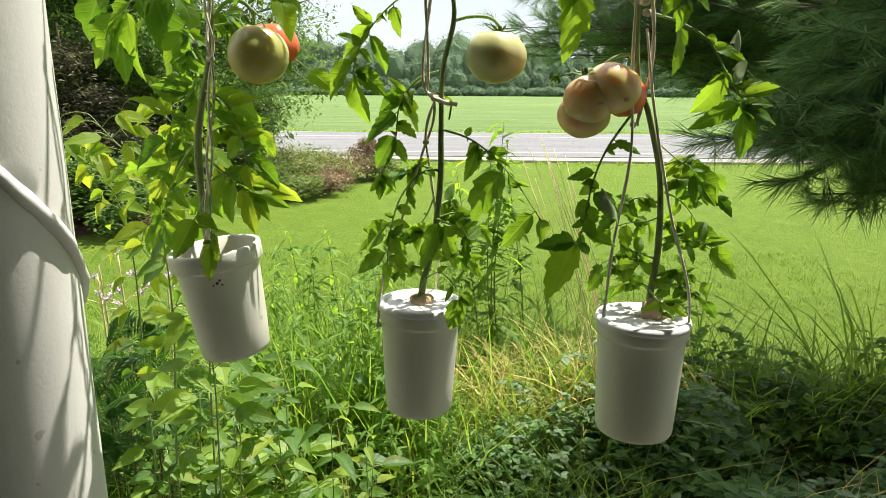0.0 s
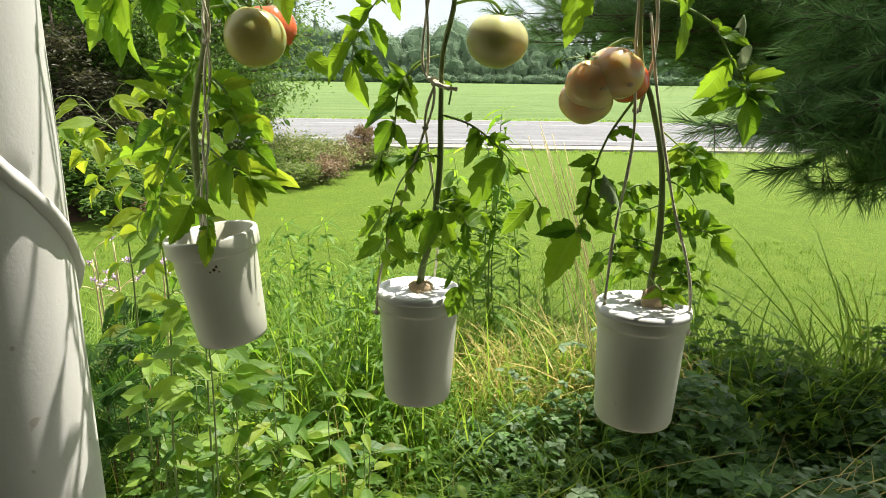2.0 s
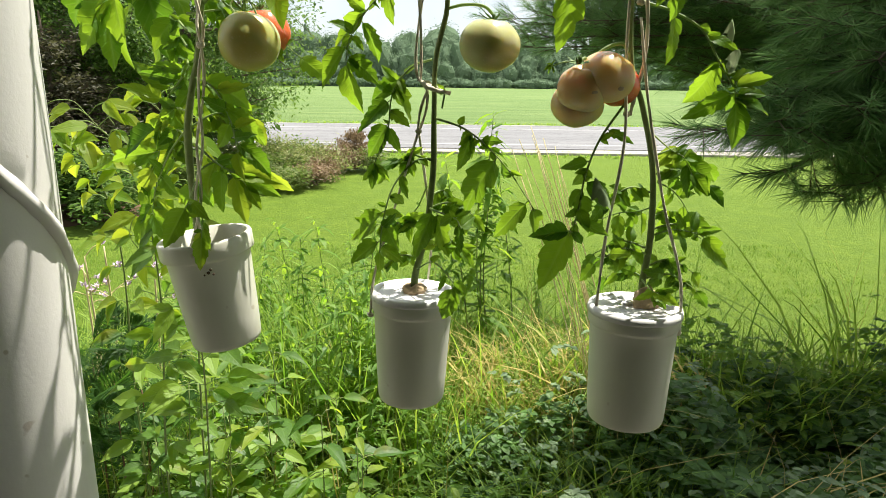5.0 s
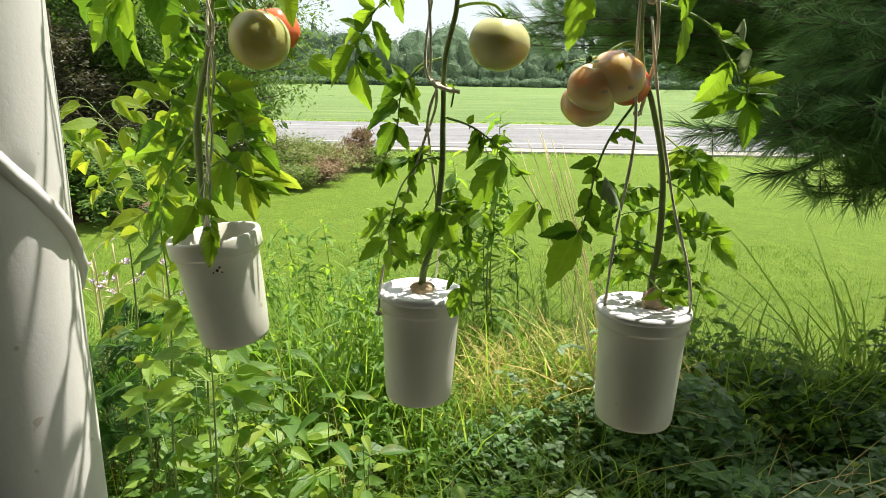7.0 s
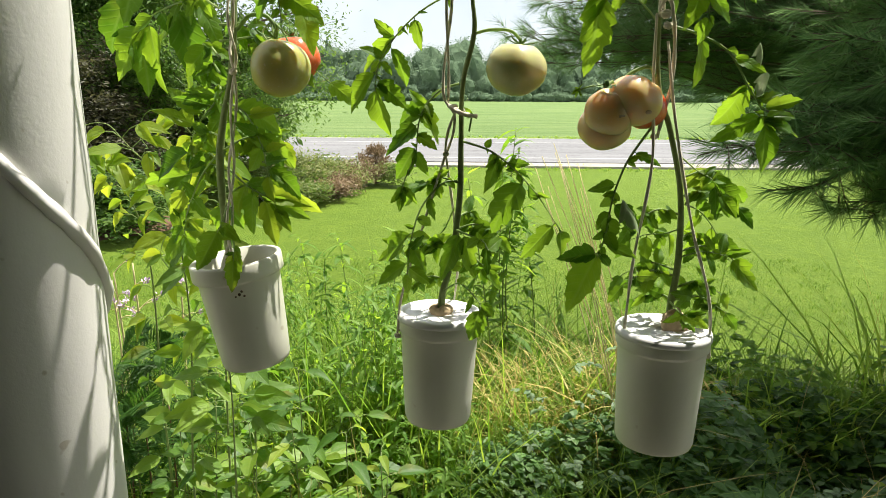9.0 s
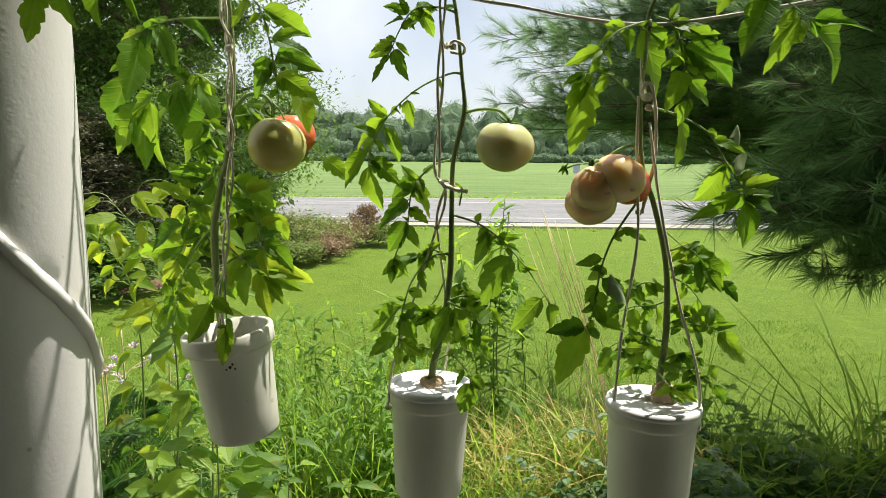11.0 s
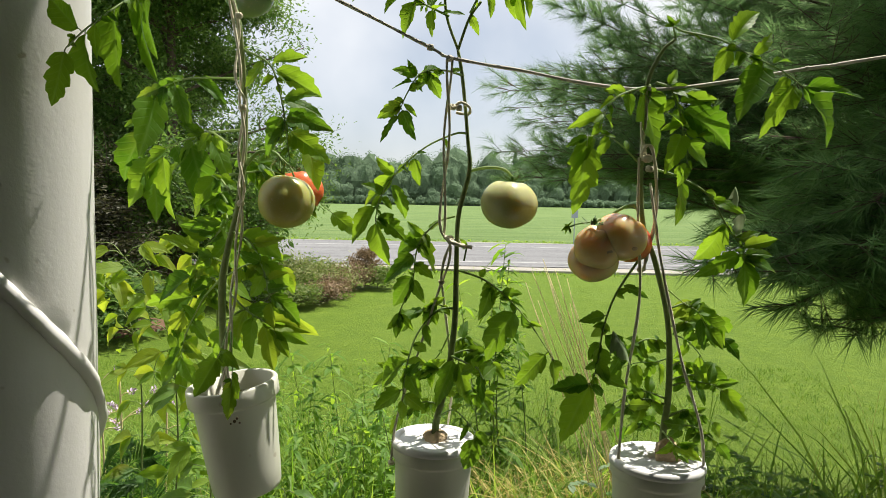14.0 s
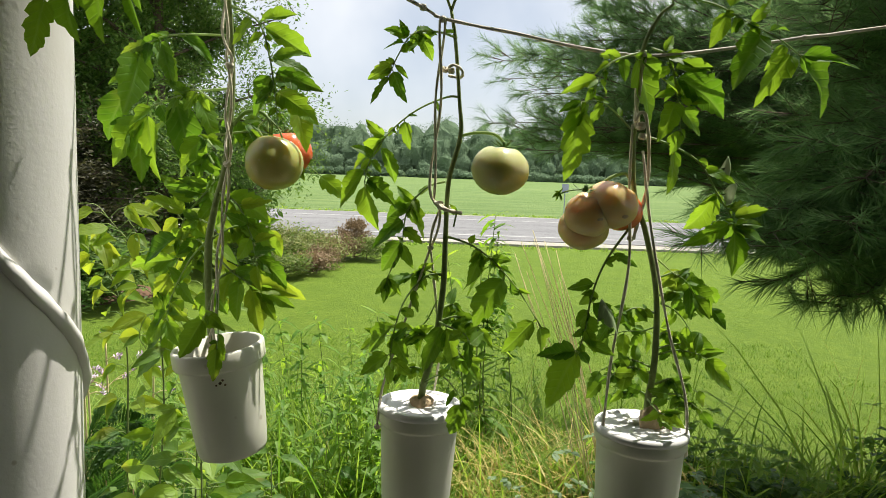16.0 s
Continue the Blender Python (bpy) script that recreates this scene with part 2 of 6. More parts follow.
def paint_material(name, base, speck, rough=0.45, lumps=0.6, scale=90.0):
    """White painted or moulded surface with scuffs, runs and specks."""
    m = Mat(name)
    pos = m.coords(False)
    streak = m.noise(pos, 12.0, 4.0, 0.6, (1, 1, 0.18))
    fine = m.noise(pos, scale, 4.0, 0.6)
    c = m.mix(m.ramp(streak, [(0.35, (0, 0, 0)), (0.75, (1, 1, 1))]), base, tuple(v * 0.88 for v in base))
    dots = m.ramp(m.noise(pos, 42.0, 1.0, 0.3), [(0.0, (0, 0, 0)), (0.75, (0, 0, 0)), (0.79, (1, 1, 1))])
    c = m.mix(m.math('MULTIPLY', dots, 0.55), c, speck)
    grime = m.ramp(m.noise(pos, 5.0, 3.0), [(0.5, (0, 0, 0)), (0.8, (1, 1, 1))])
    c = m.mix(m.math('MULTIPLY', grime, 0.16), c, (0.42, 0.36, 0.27))
    drips = m.noise(pos, 130.0, 3.0, 0.6, (1, 1, 0.45))
    relief = m.math('ADD', fine, m.math('MULTIPLY', drips, 0.5))
    return m.solid(c, rough, m.bump(relief, lumps, 0.0015), 0.4)


MAT["column_paint"] = paint_material("column_paint", (0.75, 0.735, 0.70), (0.35, 0.28, 0.2), 0.5, 0.24, 130.0)
MAT["bucket"] = paint_material("bucket", (0.73, 0.725, 0.61), (0.45, 0.38, 0.28), 0.35, 0.12, 40.0)
MAT["lid"] = paint_material("lid", (0.78, 0.77, 0.74), (0.40, 0.32, 0.22), 0.4, 0.15, 40.0)


def fruit_material(name, low, high, blush, amount, shift=0.0):
    """Ripening fruit: one colour at the crown, another below, a soft blush over both, tiny pale dots."""
    m = Mat(name)
    pos = m.coords(False)
    sep = m.n("ShaderNodeSeparateXYZ")
    m.link(pos, sep.inputs[0])
    up = m.math('MULTIPLY', m.math('ADD', sep.outputs[2], 0.04 + shift), 12.0)
    up = m.math('ADD', up, m.math('MULTIPLY', m.noise(pos, 22.0, 3.0), 0.5))
    c = m.mix(m.ramp(up, [(0.25, (0, 0, 0)), (0.95, (1, 1, 1))]), low, high)
    bl = m.ramp(m.noise(pos, 14.0, 2.0), [(0.35, (0, 0, 0)), (0.65, (1, 1, 1))])
    c = m.mix(m.math('MULTIPLY', bl, amount), c, blush)
    dots = m.ramp(m.noise(pos, 260.0, 1.0), [(0.66, (0, 0, 0)), (0.74, (1, 1, 1))])
    c = m.mix(m.math('MULTIPLY', dots, 0.25), c, (0.7, 0.65, 0.45))
    return m.solid(c, 0.26, None, 0.5, 0.0, 0.75)


MAT["tomato_green"] = fruit_material("tomato_green", (0.42, 0.40, 0.11), (0.46, 0.50, 0.17), (0.52, 0.40, 0.12), 0.35)
MAT["tomato_pale"] = fruit_material("tomato_pale", (0.40, 0.40, 0.16), (0.56, 0.58, 0.30), (0.45, 0.40, 0.15), 0.3)
MAT["tomato_unripe"] = fruit_material("tomato_unripe", (0.22, 0.30, 0.16), (0.22, 0.33, 0.19), (0.26, 0.34, 0.18), 0.3)
MAT["tomato_red"] = fruit_material("tomato_red", (0.62, 0.16, 0.06), (0.66, 0.13, 0.05), (0.66, 0.22, 0.08), 0.4)
MAT["tomato_blush"] = fruit_material("tomato_blush", (0.76, 0.52, 0.22), (0.78, 0.48, 0.24), (0.60, 0.58, 0.25), 0.6)


def ground_material():
    """Mown lawn near the house, hay meadow past the road; soil and litter under the tall weeds."""
    m = Mat("lawn")
    pos = m.coords(True)
    sep = m.n("ShaderNodeSeparateXYZ")
    m.link(pos, sep.inputs[0])
    fine = m.noise(pos, 55.0, 5.0, 0.7)
    mid = m.noise(pos, 2.2, 4.0, 0.6)
    clump = m.noise(pos, 16.0, 4.0, 0.65)
    big = m.noise(pos, 0.28, 3.0, 0.5, (1, 0.6, 1))
    t = m.math('ADD', m.math('MULTIPLY', fine, 0.40), m.math('ADD', m.math('MULTIPLY', mid, 0.25), m.math('MULTIPLY', clump, 0.35)))
    lawn = m.ramp(t, [(0.28, (0.055, 0.12, 0.010)), (0.5, (0.112, 0.186, 0.016)), (0.70, (0.215, 0.30, 0.035))])
    lawn = m.mix(m.math('MULTIPLY', big, 0.35), lawn, (0.16, 0.22, 0.034))
    streak = m.noise(pos, 0.5, 5.0, 0.65, (0.25, 1.6, 1))
    hay = m.ramp(streak, [(0.3, (0.085, 0.145, 0.04)), (0.5, (0.125, 0.19, 0.058)), (0.75, (0.18, 0.24, 0.085))])
    past = m.ramp(m.math('MULTIPLY', sep.outputs[1], 0.01), [(0.255, (0, 0, 0)), (0.275, (1, 1, 1))])
    c = m.mix(past, lawn, hay)
    edge = m.math('ADD', sep.outputs[1], m.math('MULTIPLY', mid, 1.6))
    soil = m.ramp(m.math('MULTIPLY', edge, 0.1), [(0.40, (1, 1, 1)), (0.5, (0, 0, 0))])
    aside = m.math('ABSOLUTE', m.math('SUBTRACT', sep.outputs[0], 0.6))
    under = m.ramp(m.math('MULTIPLY', m.math('ADD', aside, m.math('MULTIPLY', mid, 1.2)), 0.1), [(0.27, (1, 1, 1)), (0.36, (0, 0, 0))])
    soil = m.mix(1.0, soil, under, 'MULTIPLY')
    litter = m.ramp(m.noise(pos, 30.0, 5.0, 0.7), [(0.35, (0.03, 0.028, 0.014)), (0.6, (0.09, 0.085, 0.035)), (0.8, (0.20, 0.16, 0.08))])
    c = m.mix(soil, c, litter)
    return m.solid(c, 0.9, m.bump(m.math('ADD', fine, m.math('MULTIPLY', mid, 0.6)), 0.9, 0.05), 0.15)


def asphalt_material():
    m = Mat("asphalt")
    pos = m.coords(True)
    fine = m.noise(pos, 60.0, 4.0, 0.7)
    worn = m.noise(pos, 0.9, 4.0, 0.6, (0.15, 1.4, 1))
    c = m.ramp(m.math('ADD', m.math('MULTIPLY', fine, 0.4), m.math('MULTIPLY', worn, 0.6)), [(0.3, (0.12, 0.12, 0.122)), (0.5, (0.175, 0.175, 0.178)), (0.72, (0.225, 0.223, 0.222))])
    crack = m.ramp(m.noise(pos, 1.1, 5.0, 0.6, (0.5, 1.5, 1)), [(0.485, (0, 0, 0)), (0.497, (1, 1, 1)), (0.503, (1, 1, 1)), (0.515, (0, 0, 0))])
    c = m.mix(m.math('MULTIPLY', crack, 0.6), c, (0.05, 0.05, 0.05))
    return m.solid(c, 0.85, m.bump(fine, 0.5, 0.01), 0.25)


def plain_material(name, color, rough=0.7, scale=8.0, vary=0.25):
    m = Mat(name)
    pos = m.coords(True)
    f = m.noise(pos, scale, 5.0, 0.6)
    c = m.mix(f, tuple(v * (1 - vary) for v in color), tuple(min(1, v * (1 + vary)) for v in color))
    return m.solid(c, rough, m.bump(f, 0.3, 0.004), 0.3)


MAT["lawn"] = ground_material()
MAT["asphalt"] = asphalt_material()
MAT["line_paint"] = plain_material("line_paint", (0.42, 0.42, 0.40), 0.7, 20.0, 0.2)
MAT["gravel"] = plain_material("gravel", (0.30, 0.28, 0.24), 0.9, 40.0, 0.45)
MAT["mulch"] = plain_material("mulch", (0.13, 0.075, 0.045), 0.95, 25.0, 0.5)
MAT["stone"] = plain_material("stone", (0.55, 0.55, 0.55), 0.8, 12.0, 0.2)
MAT["siding"] = plain_material("siding", (0.17, 0.17, 0.15), 0.7, 4.0, 0.1)
MAT["boards"] = plain_material("boards", (0.18, 0.168, 0.14), 0.8, 9.0, 0.3)
MAT["galvanised"] = plain_material("galvanised", (0.34, 0.38, 0.44), 0.5, 15.0, 0.15)

# ---- mesh helpers ----


def mesh_object(name, verts, faces, material, parent=None, label="", uvs=None, smooth=True):
    me = bpy.data.meshes.new(name)
    me.from_pydata(verts, [], faces)
    if uvs is not None:
        layer = me.uv_layers.new(name="UVMap")
        for lp in me.loops:
            layer.data[lp.index].uv = uvs[lp.vertex_index]
    if smooth:
        me.shade_smooth()
    me.materials.append(material)
    ob = new(name, me)
    if parent is not None:
        attach(ob, parent)
    if label:
        tagged(ob, label)
    return ob


def attach(ob, parent):
    """Hang ob under parent, leaving it where it is in the world."""
    ob.parent = parent
    ob.matrix_parent_inverse = world_of(parent).inverted()


def world_of(ob):
    if ob.parent is None:
        return ob.matrix_basis.copy()
    return world_of(ob.parent) @ ob.matrix_parent_inverse @ ob.matrix_basis


def part(name, bm, material, parent, label=""):
    """Links a bmesh as one mesh object under a thing or under a part."""
    me = bpy.data.meshes.new(name)
    bm.normal_update()
    bm.to_mesh(me)
    bm.free()
    me.shade_smooth()
    me.materials.append(material)
    ob = new(name, me)
    if parent is not None:
        attach(ob, parent)
    if label:
        tagged(ob, label)
    return ob


def thing(name, at, label, category, group="", kind=""):
    ob = new(name)
    ob.empty_display_size = 0.05
    ob.location = at
    return tagged(ob, label, category, group, kind)


def spline(points, steps=8):
    """Smooth line through the points."""
    p = [Vector(q) for q in points]
    if len(p) == 2:
        return [p[0].lerp(p[1], i / steps) for i in range(steps + 1)]
    p = [p[0] * 2 - p[1]] + p + [p[-1] * 2 - p[-2]]
    out = []
    for a, b, c, d in zip(p, p[1:], p[2:], p[3:]):
        for i in range(steps):
            t = i / steps
            out.append(0.5 * (2 * b + (c - a) * t + (2 * a - 5 * b + 4 * c - d) * t * t + (3 * b - a - 3 * c + d) * t ** 3))
    out.append(p[-2].copy())
    return out


def tube_data(line, radius, sides=8, lump=0.0, twist=0.0, verts=None, faces=None):
    """A tube along a line; radius is a number or a function of the way along it (0 to 1)."""
    verts = [] if verts is None else verts
    faces = [] if faces is None else faces
    n = len(line)
    up = Vector((0.3, 0.2, 0.9))
    start = len(verts)
    for i, q in enumerate(line):
        d = (line[min(i + 1, n - 1)] - line[max(i - 1, 0)])
        d = d.normalized() if d.length > 1e-9 else Vector((0, 0, 1))
        side = d.cross(up)
        if side.length < 1e-3:
            side = d.cross(Vector((1, 0, 0)))
        side.normalize()
        up = side.cross(d).normalized()
        r = radius(i / (n - 1)) if callable(radius) else radius
        for k in range(sides):
            a = 2 * math.pi * k / sides
            rr = r * (1 + lump * math.cos(2 * a + twist * i))
            verts.append(tuple(q + rr * (math.cos(a) * side + math.sin(a) * up)))
    for i in range(n - 1):
        for k in range(sides):
            a, b = start + i * sides + k, start + i * sides + (k + 1) % sides
            faces.append((a, b, b + sides, a + sides))
    faces.append(tuple(start + k for k in reversed(range(sides))))
    faces.append(tuple(start + (n - 1) * sides + k for k in range(sides)))
    return verts, faces


def tube(name, points, radius, material, parent=None, label="", sides=8, steps=8, lump=0.0, twist=0.0):
    v, f = tube_data(spline(points, steps), radius, sides, lump, twist)
    return mesh_object(name, v, f, material, parent, label)


def lathe(profile, segments=48):
    """A closed body of revolution from (radius, height) pairs."""
    verts, faces = [], []
    for r, z in profile:
        for k in range(segments):
            a = 2 * math.pi * k / segments
            verts.append((r * math.cos(a), r * math.sin(a), z))
    for i in range(len(profile) - 1):
        for k in range(segments):
            a, b = i * segments + k, i * segments + (k + 1) % segments
            faces.append((a, b, b + segments, a + segments))
    return verts, faces


def placed(verts, m):
    return [tuple(m @ Vector(v)) for v in verts]


def box_data(lo, hi):
    (x0, y0, z0), (x1, y1, z1) = lo, hi
    v = [(x0, y0, z0), (x1, y0, z0), (x1, y1, z0), (x0, y1, z0), (x0, y0, z1), (x1, y0, z1), (x1, y1, z1), (x0, y1, z1)]
    f = [(0, 3, 2, 1), (4, 5, 6, 7), (0, 1, 5, 4), (1, 2, 6, 5), (2, 3, 7, 6), (3, 0, 4, 7)]
    return v, f


# ---- setting ----


def ground_height(x, y):
    z = 0.0
    if y > 29:
        z = 0.0115 * (y - 29)
    if y > 160:
        z = 0.0115 * 131 + 0.03 * (y - 160)
    if y < 5:
        z += 0.03 * noise.noise((x * 1.3, y * 1.3, 0))
    z += 0.05 * noise.noise((x * 0.12, y * 0.12, 4.0)) * min(1, max(0, abs(y - 23) - 6) / 4)
    return z


def build_ground():
    ys = [-30, -12, -5, -2, 0, 1] + [1.5 + 0.35 * i for i in range(30)] + [12.5 + 0.8 * i for i in range(24)] + [33, 36, 40, 46, 54, 64, 78, 95, 115, 135, 150, 158, 165, 190, 240, 330, 500, 900, 1500, 2400]
    xs = sorted([s * v for v in (0.4, 1.2, 2, 2.8, 3.6, 4.4, 5.4, 7, 9, 12, 16, 22, 30, 42, 60, 85, 120, 180, 300, 600, 1200, 2200) for s in (-1, 1)] + [0])
    verts = [(x, y, ground_height(x, y)) for y in ys for x in xs]
    w = len(xs)
    faces = [(j * w + i, j * w + i + 1, (j + 1) * w + i + 1, (j + 1) * w + i) for j in range(len(ys) - 1) for i in range(w - 1)]
    ob = mesh_object("ground", verts, faces, MAT["lawn"])
    tagged(ob, "mown green lawn running into a hay meadow", "ground", kind="structure")


def road_strip(name, y0, y1, z, material, label, category, wobble=0.0, slope=0.012):
    xs = [-160 + 4 * i for i in range(81)]
    verts, faces = [], []
    for x in xs:
        tilt = -slope * x
        a = y0 + tilt + wobble * noise.noise((x * 0.7, y0, 0))
        b = y1 + tilt + wobble * noise.noise((x * 0.7, y1, 5))
        verts += [(x, a, z - 0.2), (x, a, z), (x, b, z), (x, b, z - 0.2)]
    for i in range(len(xs) - 1):
        a = i * 4
        for k in range(3):
            faces.append((a + k, a + 4 + k, a + 5 + k, a + 1 + k))
    ob = mesh_object(name, verts, faces, material, smooth=False)
    return tagged(ob, label, category, kind="structure")


build_ground()
road_strip("road_shoulder", 17.0, 29.3, 0.055, MAT["gravel"], "pale gravel shoulder along the road", "shoulder", 0.5)
road_strip("road", 17.8, 28.7, 0.075, MAT["asphalt"], "sun-bleached grey asphalt country road", "road", 0.05)
road_strip("road_line", 19.0, 19.13, 0.08, MAT["line_paint"], "worn white edge line on the road", "road line")
road_strip("road_line", 26.0, 26.14, 0.08, MAT["line_paint"], "worn white edge line on the road", "road line")

# assumed porch that the camera stands on, behind or above the view, dimming skylight
v, f = box_data((-4.0, -2.2, 0.02), (4.0, 1.05, 0.2))
tagged(mesh_object("porch_floor", v, f, MAT["boards"], smooth=False), "worn wooden porch floor", "porch floor", kind="structure")
v, f = box_data((-4.5, -2.4, 0.0), (4.5, -2.2, 3.0))
tagged(mesh_object("wall_house", v, f, MAT["siding"], smooth=False), "plain painted house wall", "wall", kind="structure")
# unseen wall added left of the column to block the sky's light
v, f = box_data((-1.25, -2.2, 0.0), (-1.05, 1.0, 2.72))
tagged(mesh_object("wall_end", v, f, MAT["siding"], smooth=False), "plain unseen wall added to block skylight from the left", "wall", kind="structure")
v, f = box_data((-4.5, -2.4, 2.72), (4.5, 1.06, 2.86))
tagged(mesh_object("ceiling", v, f, MAT["siding"], smooth=False), "plain porch ceiling", "ceiling", kind="structure")

# ---- column ----
COL, COL_R = Vector((-0.644, 0.944, 0.0)), 0.10
SEAM_Z, SEAM_DROP = 1.4955, 0.0022


def build_column():
    col = thing("porch_column", (COL.x, COL.y, 0.2), "round white painted porch column with a raised spiral seam", "column")
    prof = [(COL_R + 0.0015 * noise.noise((0.0, 0.0, z * 6)), z) for z in [0.2 + 0.05 * i for i in range(51)]]
    v, f = lathe(prof, 64)
    v = placed(v, Matrix.Translation((COL.x, COL.y, 0)))
    shaft = mesh_object("shaft", v, f, MAT["column_paint"], col)
    line = []
    for i in range(-260, 330, 3):
        a = radians(i)
        z = SEAM_Z - SEAM_DROP * i
        if 0.25 < z < 2.65:
            line.append(Vector((COL.x + (COL_R + 0.001) * math.cos(a), COL.y + (COL_R + 0.001) * math.sin(a), z)))
    vv, ff = tube_data(line, lambda s: 0.0108 + 0.0009 * math.sin(s * 90) + 0.0006 * math.sin(s * 230), 10, 0.12, 0.35)
    mesh_object("seam", vv, ff, MAT["column_paint"], col, "raised lumpy white seam winding round the shaft")


build_column()

# ---- hanging buckets ----


def bucket_profile(top, bottom, height, collar, lip):
    """Outer wall from the floor up, over the rim and down the inside."""
    t = 0.0025
    wall = lambda z: bottom + (top - bottom) * (z / height)
    p = [(0.0, 0.0), (bottom - 0.008, 0.0), (bottom - 0.002, 0.003), (bottom, 0.009)]
    p += [(wall(z), z) for z in (height * 0.25, height * 0.5, height * 0.7, height - collar - 0.004)]
    p += [(wall(height - collar) + 0.001, height - collar - 0.001), (top + lip, height - collar), (top + lip + 0.0015, height - collar + 0.003)]
    p += [(top + lip + 0.0015, height - 0.004), (top + lip, height - 0.001), (top + lip - 0.002, height), (top - t, height - 0.001)]
    p += [(wall(height * 0.6) - t, height * 0.6), (bottom - t, 0.012), (0.0, 0.011)]
    return p


def build_bucket(centre, tilt, top, bottom, height, collar, lip, label, lid):
    """centre: middle of the rim plane."""
    m = Matrix.Translation(centre) @ pose(0, 0, 0, *tilt)
    base = m @ Vector((0, 0, -height))
    b = thing("hanging_bucket", base, label, "bucket", "hanging buckets")
    v, f = lathe(bucket_profile(top, bottom, height, collar, lip), 56)
    v = placed(v, m @ Matrix.Translation((0, 0, -height)))
    mesh_object("body", v, f, MAT["bucket"], b)
    if lid:
        r = top + lip + 0.0005
        prof = [(0.0, -0.002), (r - 0.012, -0.002), (r - 0.012, 0.002), (r - 0.004, 0.0045), (r + 0.0015, 0.003), (r + 0.003, -0.002),
                (r + 0.003, -0.007), (r + 0.001, -0.007)]
        v, f = lathe([(q, z + 0.002) for q, z in reversed(prof)], 56)
        v2, f2 = lathe([(r - 0.012, 0.0035), (0.014, 0.0045), (0.012, 0.001)], 56)
        f2 = [tuple(i + len(v) for i in q) for q in f2]
        mesh_object("lid", placed(v + v2, m), f + f2, MAT["lid"], b, "flat white snap-on lid with a stem hole")
    else:
        v, f = lathe([(top - 0.006, -0.035), (top * 0.5, -0.030), (0.0, -0.034)], 40)
        v = [(x, y, z + 0.004 * noise.noise((x * 60, y * 60, 0))) for x, y, z in v]
        mesh_object("soil", placed(v, m), f, MAT["soil"], b, "dark potting soil inside")
    return b, m


bucket_a, bucket_a_m = build_bucket((-0.371, 1.06, 1.462), (2, -7.5, 0), 0.0685, 0.0565, 0.186, 0.029, 0.004,
                                    "white plastic bucket without lid hanging tilted by twine", False)
bucket_b, bucket_b_m = build_bucket((-0.0345, 1.10, 1.352), (0, 1, 0), 0.0685, 0.0585, 0.194, 0.026, 0.0015,
                                    "white plastic lidded bucket hanging by twine", True)
bucket_c, bucket_c_m = build_bucket((0.323, 1.01, 1.358), (0, 0.6, 0), 0.0695, 0.0620, 0.191, 0.023, 0.0015,
                                    "larger white plastic lidded bucket hanging by twine", True)


def hole_with_knot(bucket, at, name="twine_knot"):
    """The punched hole in a bucket's side, with the knotted end of the twine in it."""
    lumps(name, at, 0.0055, MAT["twine"], bucket, "frayed twine knot in the side hole")


def lumps(name, at, size, material, parent, label="", squash=(1, 1, 1), bumps=5, seed=1):
    """A knot or lump: several turned coils pressed together."""
    r = random.Random(seed + int(1000 * (at[0] + at[2])))
    verts, faces = [], []
    for k in range(bumps):
        a0 = r.random() * 6.28
        tilt = Euler((r.uniform(-0.9, 0.9), r.uniform(-0.9, 0.9), a0)).to_matrix()
        line = []
        for i in range(15):
            a = 2 * math.pi * i / 14
            q = tilt @ Vector((math.cos(a) * size * 0.7, math.sin(a) * size * 0.7, 0))
            line.append(Vector(at) + Vector((q.x * squash[0], q.y * squash[1], q.z * squash[2])))
        tube_data(line, size * 0.42, 6, 0.1, 0.7, verts, faces)
    return mesh_object(name, verts, faces, material, parent, label)


hole_with_knot(bucket_b, (-0.107, 1.085, 1.318))
hole_with_knot(bucket_c, (0.388, 0.990, 1.325))

# little punched holes and dirt in the tilted bucket's side
for dx, dz, s in ((0.0, 0.0, 0.003), (0.008, -0.002, 0.0022), (-0.006, -0.004, 0.0018), (0.004, 0.005, 0.0025)):
    bm = bmesh.new()
    bmesh.ops.create_icosphere(bm, subdivisions=1, radius=s, matrix=Matrix.Translation((-0.345 + dx, 0.9905, 1.418 + dz)) @ Matrix.Diagonal((1, 0.4, 1, 1)))
    part("soil_speck", bm, MAT["soil"], bucket_a)

# ---- clothesline and twine ----


def cord(name, points, radius, material, label, category, strands=1, offset=0.0, steps=10, group=""):
    base = Vector(points[0])
    c = thing(name, base, label, category, group)
    line = spline(points, steps)
    if strands == 1:
        v, f = tube_data(line, radius, 7, 0.16, 0.9)
        mesh_object("strand", v, f, material, c)
    else:
        for s in range(strands):
            l2 = []
            for i, q in enumerate(line):
                a = 0.35 * i + s * 2 * math.pi / strands
                l2.append(q + Vector((math.cos(a) * offset, math.sin(a) * offset, 0)))
            v, f = tube_data(l2, radius, 6, 0.16, 0.9)
            mesh_object("strand", v, f, material, c)
    return c


line_rope = cord("clothesline", [(-0.60, 1.05, 2.27), (-0.217, 1.08, 2.096), (-0.051, 1.085, 2.017), (-0.019, 1.085, 2.002), (0.083, 1.075, 1.983),
                                 (0.294, 1.035, 1.947), (0.545, 1.04, 1.985), (0.70, 1.05, 2.012), (1.6, 1.06, 2.17), (2.6, 1.06, 2.35)],
                 0.0027, MAT["rope"], "thin pale braided clothesline sagging under the plants", "clothesline")
